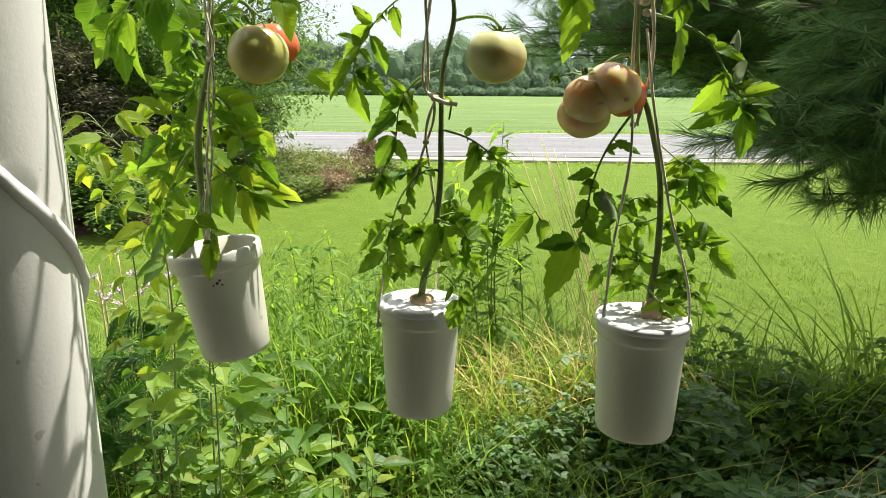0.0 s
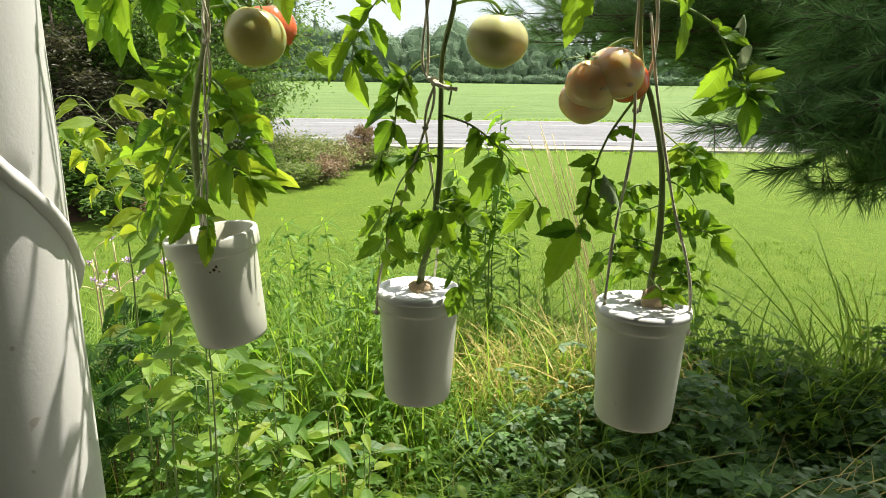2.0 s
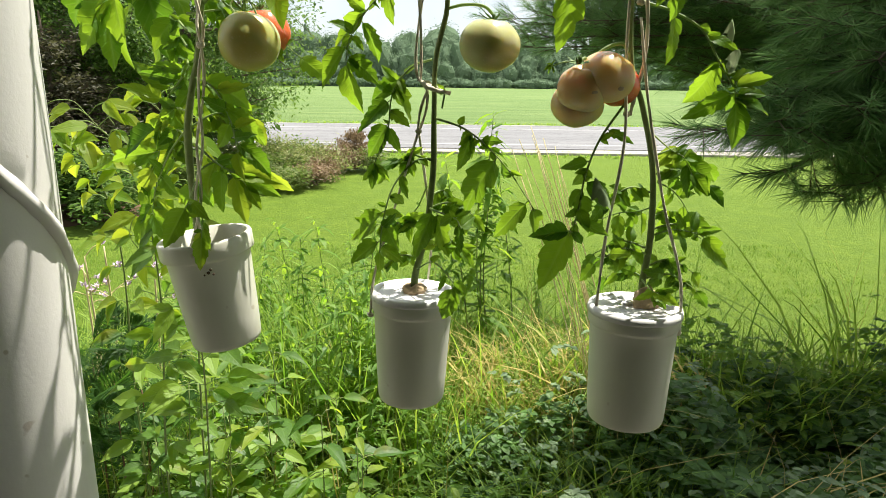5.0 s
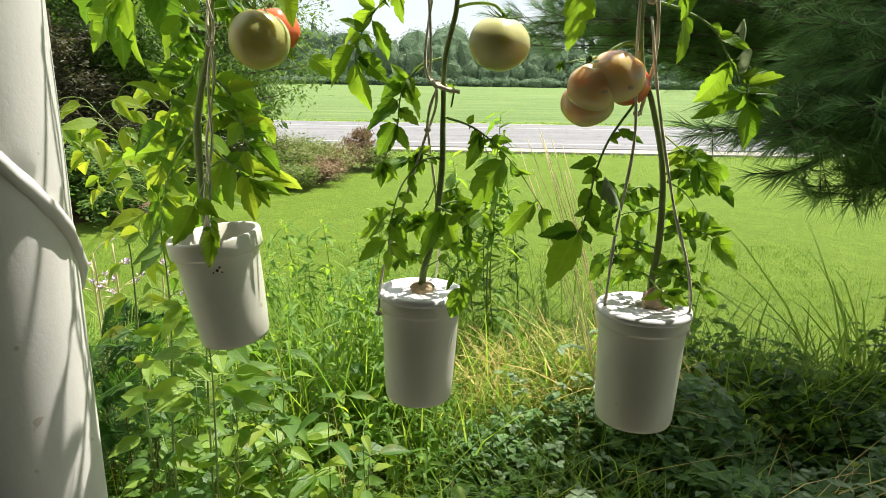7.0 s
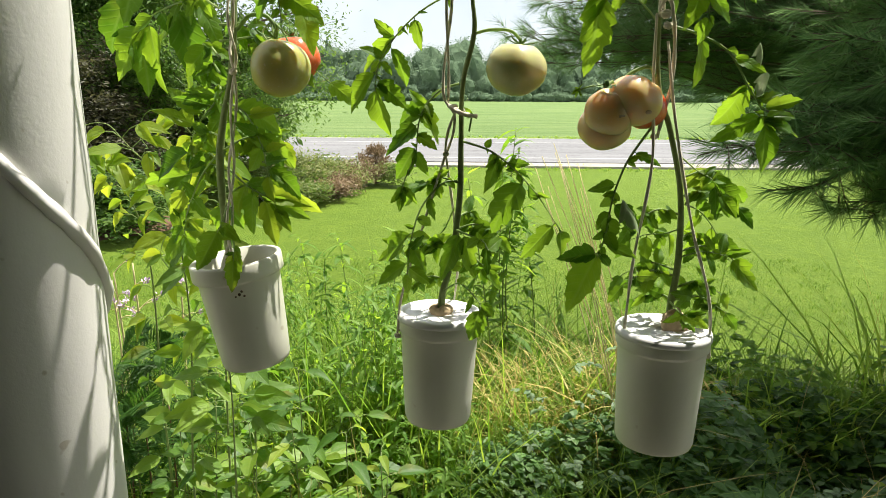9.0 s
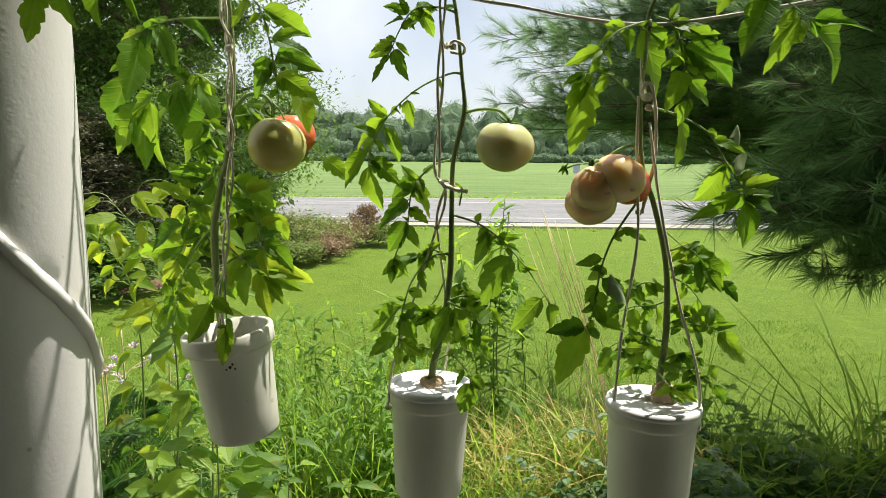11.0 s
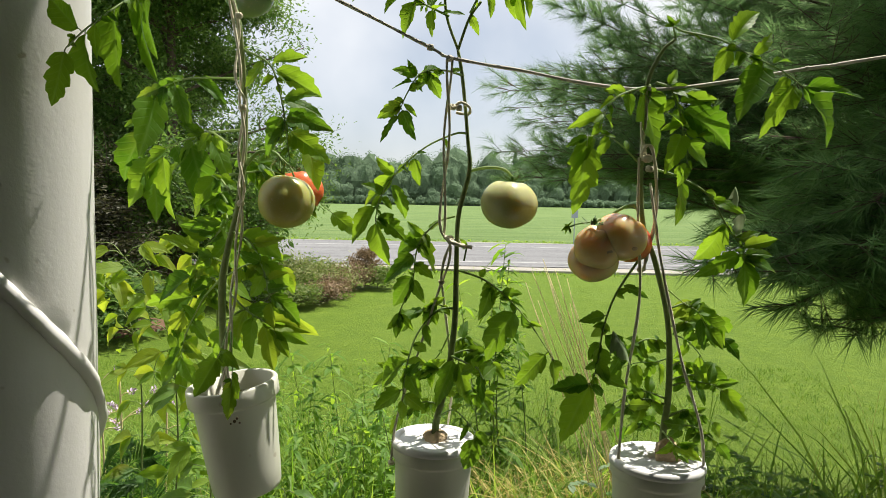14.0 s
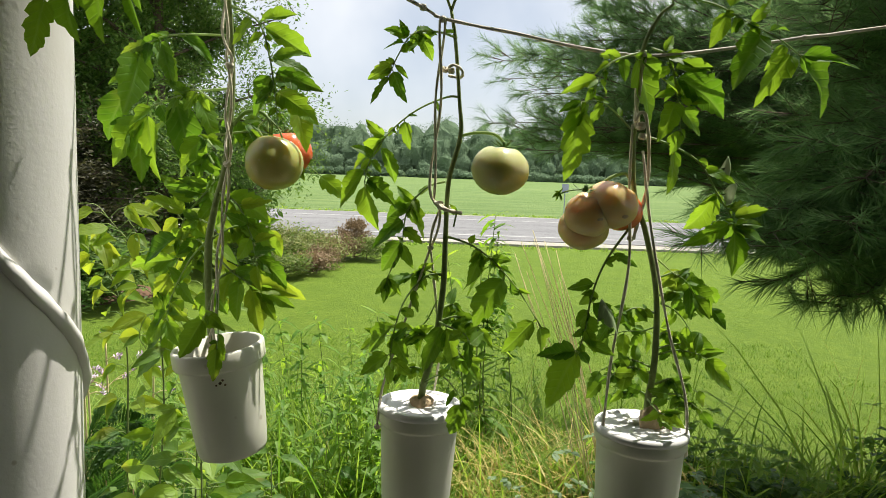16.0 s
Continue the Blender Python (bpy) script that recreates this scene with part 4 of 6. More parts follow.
leaf(p2, [(-0.021,1.11,2.075),(-0.043,1.104,2.083),(-0.071,1.095,2.094),(-0.104,1.084,2.113),(-0.149,1.07,2.126)],
     [(0.15,0.037,-0.002,0.35),(0.3,-0.001,-0.044,0.4),(0.53,-0.029,-0.054,0.45),(0.43,-0.006,-0.012,0.6),(0.73,-0.028,-0.039,0.45),(0.73,-0.046,0.0,0.4),(0.95,-0.043,-0.034,0.45),(1.0,-0.046,0.003,0.5)])
leaf(p2, [(0.014,1.11,2.081),(0.032,1.094,2.106),(0.072,1.073,2.116),(0.099,1.06,2.108)],
     [(0.0,0.013,-0.036,0.4),(0.4,0.011,-0.038,0.45),(0.65,0.016,-0.051,0.45),(0.78,0.018,-0.069,0.35),(0.88,0.025,-0.042,0.5),(0.25,-0.038,0.018,0.4),(0.48,-0.03,0.033,0.4),(0.95,0.041,0.013,0.4)])
leaf(p2, [(-0.006,1.1,1.501),(0.013,1.068,1.499),(0.033,1.033,1.498),(0.042,1.0,1.489)],
     [(0.1,-0.03,-0.078,0.4),(0.58,0.029,-0.032,0.45),(0.18,0.023,-0.075,0.4),(0.85,0.001,-0.045,0.4),(0.33,0.023,0.02,0.4),(0.68,0.027,0.01,0.4)])
leaf(p2, [(-0.027,1.09,1.399),(-0.001,1.06,1.419),(0.026,1.016,1.405),(0.031,1.0,1.397)],
     [(1.0,-0.018,-0.06,0.55),(0.73,0.029,-0.029,0.45),(0.58,-0.014,-0.029,0.3)])
leaf(p2, [(-0.011,1.11,1.538),(-0.031,1.128,1.493),(-0.061,1.143,1.469),(-0.103,1.16,1.459)],
     [(0.62,-0.024,-0.034,0.4),(0.95,-0.052,-0.027,0.45),(0.75,-0.03,0.022,0.4),(0.95,-0.039,0.015,0.4),(0.45,-0.001,-0.046,0.4)])
leaf(p3, [(0.337,1.04,2.043),(0.349,1.036,2.037),(0.397,1.022,2.023),(0.436,1.008,1.998),(0.482,0.992,1.97),(0.511,0.98,1.943)],
     [(0.48,0.04,0.064,0.4),(0.48,-0.022,-0.055,0.45),(0.55,-0.007,-0.022,0.7),(0.62,0.029,0.034,0.4),(0.7,-0.045,-0.085,0.5),(0.85,-0.026,-0.036,0.42),(0.93,-0.049,-0.077,0.42),(0.98,0.085,-0.008,0.33),(1.0,0.066,-0.074,0.6),(0.98,0.018,-0.024,0.5),(0.73,0.042,0.017,0.25)])
leaf(p3, [(0.299,1.04,1.954),(0.273,1.03,1.946),(0.238,1.014,1.93),(0.218,1.001,1.903),(0.208,0.99,1.88)],
     [(0.25,0.06,-0.024,0.33),(0.5,-0.026,-0.013,0.45),(0.73,-0.054,-0.024,0.35),(0.88,-0.015,-0.023,0.5),(0.75,0.021,-0.021,0.5),(0.35,0.001,-0.037,0.5),(0.23,0.053,-0.105,0.5)])
leaf(p3, [(0.308,1.04,1.959),(0.328,1.034,1.949),(0.34,1.025,1.917),(0.346,1.012,1.867),(0.349,1.0,1.823)],
     [(0.18,0.02,0.029,0.5),(0.18,0.066,-0.025,0.35),(0.45,0.054,0.007,0.4),(0.5,0.081,-0.049,0.55),(0.68,0.047,0.0,0.5),(0.7,-0.029,-0.056,0.5),(0.62,-0.031,-0.009,0.5),(0.75,0.056,-0.038,0.5),(0.4,-0.028,-0.021,0.45),(0.95,-0.013,-0.038,0.5)])
leaf(p3, [(0.289,1.04,1.828),(0.249,1.014,1.857),(0.218,0.996,1.871),(0.189,0.98,1.866)],
     [(1.0,-0.013,-0.117,0.42),(0.83,-0.042,-0.051,0.4),(0.55,-0.024,-0.033,0.4),(0.95,-0.035,-0.014,0.35)])
leaf(p3, [(0.308,1.04,1.824),(0.344,1.024,1.81),(0.382,1.005,1.784),(0.406,0.984,1.736),(0.422,0.968,1.703),(0.424,0.96,1.682)],
     [(0.18,0.004,0.016,0.6),(0.38,0.027,-0.009,0.5),(0.23,-0.005,-0.071,0.42),(0.43,0.049,-0.024,0.35),(0.58,-0.029,-0.068,0.45),(0.6,-0.022,-0.008,0.45),(0.85,-0.069,-0.036,0.35),(0.93,0.01,-0.073,0.5),(0.73,0.04,0.015,0.4),(0.88,0.04,0.001,0.55),(0.93,0.068,-0.017,0.45),(0.8,0.049,0.018,0.4)])
leaf(p3, [(0.291,1.03,1.683),(0.248,1.009,1.626),(0.225,0.991,1.574),(0.214,0.974,1.525),(0.199,0.96,1.484)],
     [(0.2,0.045,-0.021,0.3),(0.25,0.019,0.009,0.5),(0.4,-0.043,-0.007,0.45),(0.45,-0.016,-0.034,0.7),(0.53,0.054,-0.053,0.42),(0.62,-0.001,-0.038,0.8),(0.75,-0.019,-0.012,0.6),(0.9,-0.053,-0.086,0.45),(0.93,-0.062,-0.004,0.45),(0.83,0.056,-0.021,0.28),(0.95,0.02,-0.021,0.5),(0.6,-0.019,-0.028,0.6)])
leaf(p3, [(0.337,1.04,1.632),(0.36,1.025,1.611),(0.379,1.013,1.599),(0.388,1.0,1.575)],
     [(0.53,0.056,-0.044,0.45),(0.73,0.013,-0.059,0.45),(0.45,0.021,0.013,0.4),(0.9,0.026,-0.035,0.45)])
leaf(p3, [(0.352,1.04,1.472),(0.378,1.023,1.485),(0.4,1.009,1.484),(0.413,1.0,1.481)],
     [(0.98,0.045,-0.048,0.5),(0.73,0.044,0.007,0.35),(0.43,0.012,-0.035,0.4),(0.65,0.012,0.033,0.45),(0.53,-0.019,0.031,0.4)])
leaf(p3, [(0.351,1.04,1.52),(0.327,1.054,1.507),(0.303,1.066,1.503),(0.278,1.08,1.49)],
     [(0.35,-0.012,-0.038,0.45),(0.65,-0.009,-0.048,0.45),(0.95,-0.024,-0.032,0.4),(0.55,-0.021,0.024,0.4),(0.23,0.006,-0.041,0.4)])
leaf(p3, [(0.351,1.04,1.557),(0.378,1.054,1.545),(0.404,1.07,1.523),(0.432,1.09,1.489)],
     [(0.28,0.029,0.01,0.45),(0.53,0.028,0.004,0.5),(0.73,-0.014,-0.039,0.45),(0.93,0.034,-0.034,0.45),(0.45,-0.024,-0.028,0.4)])
leaf(p3, [(0.334,1.02,1.403),(0.334,0.979,1.4),(0.336,0.95,1.402)],
     [(0.58,0.023,-0.029,0.5),(0.75,-0.031,-0.011,0.4),(0.88,0.029,0.007,0.4)])
leaf(p1, [(-0.373,1.04,2.099),(-0.443,0.943,2.059),(-0.477,0.852,1.987),(-0.485,0.8,1.943)],
     [(0.38,0.009,-0.091,0.35),(0.43,0.029,-0.118,0.22),(0.53,-0.001,-0.105,0.35),(0.73,-0.008,-0.075,0.45),(0.98,-0.024,-0.069,0.5),(0.8,-0.058,0.049,0.4),(0.48,-0.016,-0.034,0.5),(0.88,-0.014,0.006,0.5),(0.65,-0.005,-0.045,0.4)])
leaf(p1, [(-0.373,1.13,1.883),(-0.442,1.166,1.88),(-0.493,1.191,1.87),(-0.546,1.218,1.853),(-0.577,1.24,1.821)],
     [(0.62,0.018,-0.046,0.5),(0.25,0.036,-0.083,0.45),(0.48,0.026,-0.134,0.42),(0.78,0.016,-0.126,0.42),(0.98,0.013,-0.103,0.42),(0.83,-0.051,-0.084,0.5),(0.68,-0.052,-0.054,0.5),(0.93,-0.057,-0.002,0.5),(0.45,-0.02,-0.045,0.4)])
leaf(p1, [(-0.375,1.13,1.97),(-0.474,1.171,1.976),(-0.523,1.191,1.969),(-0.562,1.21,1.945),(-0.592,1.24,1.886)],
     [(0.23,0.053,-0.036,0.38),(0.3,-0.027,0.006,0.5),(0.43,0.023,-0.085,0.35),(0.55,-0.061,-0.017,0.4),(0.68,0.016,-0.018,0.6),(0.75,-0.028,-0.06,0.55),(0.7,-0.012,-0.11,0.5),(0.43,0.033,-0.085,0.3),(0.98,-0.048,-0.097,0.5),(0.9,-0.044,-0.013,0.5),(0.73,0.052,0.031,0.4)])
leaf(p1, [(-0.364,1.11,2.014),(-0.316,1.094,1.986),(-0.293,1.075,1.929),(-0.278,1.053,1.862),(-0.271,1.04,1.825)],
     [(0.2,-0.034,-0.042,0.5),(0.25,0.06,0.017,0.35),(0.28,0.08,-0.037,0.4),(0.5,0.061,0.009,0.35),(0.58,-0.041,-0.071,0.45),(0.5,0.067,-0.023,0.4),(0.6,0.08,-0.028,0.4),(0.68,0.071,-0.049,0.45),(0.35,-0.024,-0.014,0.45),(0.62,0.003,-0.026,0.5),(0.68,-0.036,-0.021,0.45)])
leaf(p1, [(-0.289,1.09,1.889),(-0.266,1.08,1.876),(-0.25,1.07,1.857)],
     [(1.0,0.026,-0.072,0.45),(0.68,0.028,-0.006,0.4),(0.28,0.015,0.01,0.5)])
leaf(p1, [(-0.383,1.13,1.745),(-0.425,1.155,1.703),(-0.471,1.182,1.654),(-0.498,1.218,1.57),(-0.553,1.25,1.503)],
     [(0.15,-0.057,0.011,0.35),(0.25,-0.061,0.013,0.4),(0.33,-0.057,0.049,0.4),(0.43,-0.065,0.029,0.45),(0.53,-0.023,-0.056,0.5),(0.6,-0.08,-0.04,0.5),(0.73,-0.101,-0.022,0.4),(0.8,-0.043,-0.057,0.5),(0.98,0.029,-0.061,0.5),(0.38,0.032,0.02,0.4),(0.55,0.041,-0.043,0.5)])
leaf(p1, [(-0.39,1.11,1.711),(-0.35,1.091,1.693),(-0.32,1.066,1.648),(-0.303,1.04,1.6)],
     [(0.12,0.076,-0.033,0.5),(0.38,0.052,0.013,0.4),(0.58,0.052,-0.037,0.45),(0.7,-0.025,-0.043,0.5),(0.9,0.056,-0.044,0.4),(0.98,0.026,-0.013,0.5),(0.78,0.029,0.02,0.4),(1.0,0.004,-0.042,0.45)])
leaf(p1, [(-0.391,1.11,1.603),(-0.354,1.086,1.577),(-0.32,1.066,1.562),(-0.297,1.05,1.547)],
     [(0.58,0.077,-0.01,0.38),(0.73,0.065,-0.031,0.4),(0.65,0.023,-0.077,0.45),(0.45,-0.01,-0.077,0.45),(0.95,0.027,-0.042,0.4),(0.33,0.039,0.01,0.45)])
leaf(p1, [(-0.376,1.05,1.546),(-0.369,1.006,1.532),(-0.363,0.97,1.523)],
     [(0.88,-0.033,-0.059,0.5),(0.55,0.029,-0.031,0.4)])
leaf(p1, [(-0.369,1.05,1.546),(-0.35,0.997,1.503),(-0.343,0.97,1.483)],
     [(1.0,-0.003,-0.051,0.45),(0.9,-0.015,-0.028,0.4),(0.78,0.014,-0.031,0.35)])
leaf(p1, [(-0.407,1.13,1.63),(-0.451,1.153,1.585),(-0.493,1.182,1.517),(-0.511,1.2,1.47)],
     [(0.53,0.035,-0.033,0.5),(0.75,0.032,-0.041,0.5),(0.88,-0.038,-0.032,0.5),(1.0,0.026,-0.054,0.5),(0.28,0.034,-0.027,0.5),(1.0,-0.044,-0.055,0.5)])


def auto_leaf(plant, base, way, pairs, size, droop=0.6):
    """A compound leaf that arches out from the stem with paired hanging blades."""
    base, way = Vector(base), Vector(way)
    pts = [base, base + way * 0.5 + Vector((0, 0, 0.12 * way.length)), base + way + Vector((0, 0, -0.15 * way.length))]
    out = []
    for k in range(pairs):
        fr = 0.35 + 0.6 * k / pairs
        for sd in (-1, 1):
            a = rnd.uniform(0.5, 1.3)
            l = size * rnd.uniform(0.6, 1.15)
            out.append((fr + rnd.uniform(-0.03, 0.03), sd * math.cos(a) * l, -math.sin(a) * l * rnd.uniform(0.6, 1.5), rnd.uniform(0.45, 0.65)))
    out.append((1.0, way.x * 0.3, -size, 0.5))
    leaf(plant, pts, out)


for k in range(14):
    z = 1.53 + 0.025 * k
    a = rnd.uniform(2.4, 6.6)
    auto_leaf(p1, (-0.400 + 0.05 * max(0, z - 1.6), 1.11, z), (math.cos(a) * rnd.uniform(0.08, 0.17), abs(0.09 * math.sin(a)) + 0.02 if math.cos(a) > 0 else 0.13, rnd.uniform(-0.05, 0.06)), 3, rnd.uniform(0.035, 0.055))
for z, a in ((1.43, 0.4), (1.47, 2.6), (1.52, 0.9), (1.58, 3.3), (1.41, 3.4), (1.45, 5.6), (1.50, 0.2)):
    auto_leaf(p2, (-0.015 + 0.08 * (z - 1.43), 1.11, z), (math.cos(a) * 0.075, 0.05 * math.sin(a), 0.0), 3, 0.030)
for z, a in ((1.42, 0.3), (1.45, 2.8), (1.50, 0.8), (1.54, 3.5), (1.60, 0.2), (1.40, 5.8), (1.44, 3.3), (1.48, 0.0), (1.57, 5.9), (1.40, 2.2)):
    auto_leaf(p3, (0.345, 1.04, z), (math.cos(a) * 0.085, 0.05 * math.sin(a), 0.0), 3, 0.032)

# dried, curled leaflets that show their pale undersides
CURLED = [leaflet_mesh("curled_leaflet", q, 2, 0.2) for q in (21, 22)]
for m in CURLED:
    for q in m.vertices:
        q.co.z -= 0.9 * q.co.x ** 2 * 2 + 0.35 * q.co.y ** 2
    m.materials.append(MAT["pale_leaf"])
for at, way in (((0.238, 0.985, 1.572), (0.040, -0.02, -0.036)), ((0.412, 0.975, 1.795), (0.014, -0.008, -0.030)), ((0.424, 0.97, 1.755), (-0.008, -0.008, -0.034))):
    blade(p1 if at[0] < 0 else p3, Vector(at), Vector(way), 0.5, CURLED, (0.2, -0.3, 1), "curled_leaflet")

# growing tips and tendrils
for base, tip, n in (((0.336, 1.04, 2.027), (0.327, 1.03, 2.045), 7), ((-0.030, 1.11, 2.12), (-0.025, 1.11, 2.16), 5), ((0.012, 1.11, 1.665), (0.016, 1.10, 1.69), 4)):
    pl = p3 if base[0] > 0.2 else p2
    sh = tube("shoot_tip", [base, tip], 0.0016, MAT["rachis"], pl, sides=6)
    for k in range(n):
        blade(sh, Vector(tip), Vector((rnd.uniform(-1, 1), rnd.uniform(-1, 0.4), rnd.uniform(-0.2, 1))).normalized() * rnd.uniform(0.010, 0.020), 0.4, LITTLE)

# ---- tall weeds and grass under the buckets ----


def ovate_mesh(name, seed, slim=0.5, rows=9):
    """An oval pointed leaf of unit length, arched and cupped."""
    r = random.Random(seed)
    verts, uvs, faces = [], [], []
    arch, cup = r.uniform(0.15, 0.45), r.uniform(0.1, 0.4)
    for j in range(rows + 1):
        u = j / rows
        w = slim * 0.95 * math.sin(math.pi * u ** 0.68) ** 1.1 if 0 < u < 1 else 0.0
        for c in (-1.0, -0.5, 0.0, 0.5, 1.0):
            x = c * w * 0.5
            verts.append((x, u, cup * abs(x) - arch * u * u + 0.015 * math.sin(u * 20) * abs(c)))
            uvs.append((c * 0.5, u))
    for j in range(rows):
        for k in range(4):
            a = j * 5 + k
            faces.append((a, a + 1, a + 6, a + 5))
    me = bpy.data.meshes.new(name)
    me.from_pydata(verts, [], faces)
    layer = me.uv_layers.new(name="UVMap")
    for lp in me.loops:
        layer.data[lp.index].uv = uvs[lp.vertex_index]
    me.shade_smooth()
    me.materials.append(MAT["sapling_leaf"])
    return me


OVATE = [ovate_mesh("leaf", s, w) for s, w in ((1, 0.55), (2, 0.48), (3, 0.6), (4, 0.5))]


YOUNG = [m.copy() for m in OVATE]
for m in YOUNG:
    m.materials.clear()
    m.materials.append(MAT["young_leaf"])


def sapling(at, height, lean, seed, pairs=6, size=0.085, label="leafy sapling with paired oval veined leaves among the weeds"):
    r = random.Random(seed)
    t = thing("sapling", at, label, "sapling", "saplings")
    top = Vector(at) + Vector((lean[0], lean[1], height))
    mid = Vector(at).lerp(top, 0.5) + Vector((r.uniform(-0.03, 0.03), r.uniform(-0.03, 0.03), 0))
    line = spline([at, mid, top], 10)
    v, f = tube_data(line, lambda s: 0.0034 - 0.0022 * s, 6)
    mesh_object("stem", v, f, MAT["stem"], t)
    n = len(line) - 1
    turn = r.random() * 6
    for k in range(pairs):
        q = line[int(n * (0.32 + 0.68 * k / max(1, pairs - 1)))]
        turn += 1.57 + r.uniform(-0.3, 0.3)
        for side in (0, math.pi):
            a = turn + side + r.uniform(-0.25, 0.25)
            reach = size * r.uniform(0.2, 0.9) * (1 - 0.6 * k / pairs)
            l = size * r.uniform(0.7, 1.2) * (1.0 if k < pairs - 1 else 0.75)
            out = Vector((math.cos(a), math.sin(a), r.uniform(0.1, 0.5)))
            e = q + out * reach
            v2, f2 = tube_data([q, q.lerp(e, 0.5) + Vector((0, 0, 0.006)), e], 0.0012, 5)
            mesh_object("twig", v2, f2, MAT["stem"], t)
            for j in (-0.7, 0.0, 0.7) if reach > size * 0.45 else (0.0,):
                b = a + j + r.uniform(-0.2, 0.2)
                way = Vector((math.cos(b), math.sin(b), r.uniform(-0.35, 0.30))).normalized() * l * (1 if j == 0 else 0.8)
                blade(t, e, way, 0.82, OVATE[:2] + YOUNG[:2] if k > pairs - 3 else OVATE, (r.uniform(-0.3, 0.3), r.uniform(-0.6, 0.0), 1), "leaf")
    return t


SAPLINGS = ((-0.72, 1.66, 0.92), (-0.60, 1.60, 0.95), (-0.50, 1.62, 0.90), (-0.40, 1.60, 0.92), (-0.30, 1.62, 0.85), (-0.66, 1.72, 1.0), (-0.82, 1.70, 0.90), (-0.20, 1.60, 0.80), (-0.45, 1.75, 0.98),
            (-0.70, 1.62, 0.78), (-0.55, 1.95, 0.88), (-0.42, 1.70, 0.74), (-0.30, 1.82, 0.79),
            (-0.16, 1.66, 0.72), (-0.50, 1.48, 0.60), (-0.22, 1.50, 0.62), (-0.75, 2.10, 0.98), (-1.02, 1.95, 0.86), (-0.66, 1.50, 0.58),
            (0.05, 1.75, 0.56), (-0.38, 2.12, 0.84), (-0.62, 1.78, 0.82), (-0.82, 1.45, 0.60), (-0.35, 1.52, 0.58), (-0.05, 1.52, 0.55),
            (-1.10, 1.75, 0.88), (-0.95, 2.05, 0.92), (-0.80, 1.55, 0.56), (-0.58, 1.58, 0.66),
            (-0.60, 1.40, 0.62), (-0.46, 1.36, 0.60), (-0.70, 1.44, 0.70), (-0.30, 1.42, 0.62), (-0.14, 1.44, 0.66), (-0.54, 1.66, 0.86), (-0.28, 1.64, 0.66), (-0.10, 1.58, 0.60), (-0.45, 1.60, 0.70), (0.0, 1.62, 0.58))
for k, (x, y, h) in enumerate(SAPLINGS):
    sapling((x, y, 0.0), h, (rnd.uniform(-0.05, 0.06), rnd.uniform(-0.06, 0.0)), 30 + k, 9, rnd.uniform(0.080, 0.115))
for k, (x, y, h) in enumerate(((1.05, 1.75, 0.44), (1.45, 2.0, 0.52), (1.7, 1.9, 0.40), (0.75, 1.7, 0.36), (2.1, 2.5, 0.6), (1.2, 2.3, 0.45))):
    sapling((x, y, 0.0), h, (0.02, -0.02), 60 + k, 5, 0.075, "small leafy weed in the shade of the pine")


def climber(points, label, seed, size=0.085, step=2, start=0.30, kinds=None):
    """A tall sapling whose thin stem arches over, with drooping pointed leaves on short stalks."""
    r = random.Random(seed)
    t = thing("tall_sapling", points[0], label, "sapling", "tall saplings")
    line = spline(points, 10)
    v, f = tube_data(line, lambda q: 0.0034 - 0.0022 * q, 7, 0.08, 0.3)
    mesh_object("stem", v, f, MAT["stem"], t)
    n = len(line)
    for k in range(int(n * start), n, step):
        q = line[k]
        young = k / n
        for side in (-1, 1):
            a = r.uniform(-0.9, 0.5) if side > 0 else math.pi + r.uniform(-0.5, 0.9)
            e = q + Vector((math.cos(a), 0.7 * math.sin(a), r.uniform(0.1, 0.7))) * size * r.uniform(0.25, 0.6)
            v2, f2 = tube_data([q, q.lerp(e, 0.5) + Vector((0, 0, 0.006)), e], 0.0011, 5)
            mesh_object("twig", v2, f2, MAT["rachis"], t)
            for j in (-0.6, 0.1, 0.8)[:r.choice((1, 2, 2, 3))]:
                b = a + j
                way = Vector((math.cos(b), 0.8 * math.sin(b), r.uniform(-1.1, 0.15) if q.z > 1.1 else r.uniform(-0.3, 0.3))).normalized() * size * r.uniform(0.7, 1.25) * (1.1 - 0.35 * young)
                blade(t, e, way, 0.86, kinds or (YOUNG if q.z > 1.1 else OVATE), (r.uniform(-0.4, 0.4), r.uniform(-1.0, -0.3), r.uniform(0.2, 1.0)), "leaf")
    # a curling tendril at the tip
    q = line[-1]
    v2, f2 = tube_data(spline([q, q + Vector((-0.03, 0, 0.03)), q + Vector((-0.075, -0.01, 0.025)), q + Vector((-0.095, -0.01, -0.02)), q + Vector((-0.08, -0.01, -0.05))], 6), 0.0009, 5)
    mesh_object("tendril", v2, f2, MAT["rachis"], t)
    return t


climber([(-0.66, 1.52, 0.0), (-0.68, 1.53, 0.7), (-0.64, 1.50, 1.20), (-0.66, 1.48, 1.50), (-0.74, 1.46, 1.63)], "tall sapling with yellow-green pointed leaves beside the tilted bucket", 201)
climber([(-0.62, 1.60, 0.0), (-0.60, 1.58, 0.8), (-0.57, 1.55, 1.30), (-0.55, 1.50, 1.55), (-0.60, 1.46, 1.66)], "tall sapling with yellow-green pointed leaves beside the tilted bucket", 202)
climber([(-0.80, 1.72, 0.0), (-0.82, 1.70, 0.8), (-0.80, 1.66, 1.30), (-0.84, 1.62, 1.52), (-0.92, 1.58, 1.58)], "tall arching sapling with drooping leaves beside the column", 203)
climber([(-0.58, 1.50, 0.0), (-0.56, 1.50, 0.7), (-0.54, 1.46, 1.10), (-0.56, 1.42, 1.40)], "tall sapling with darker leaves under the tilted bucket", 204, 0.10, 2, 0.5, OVATE)


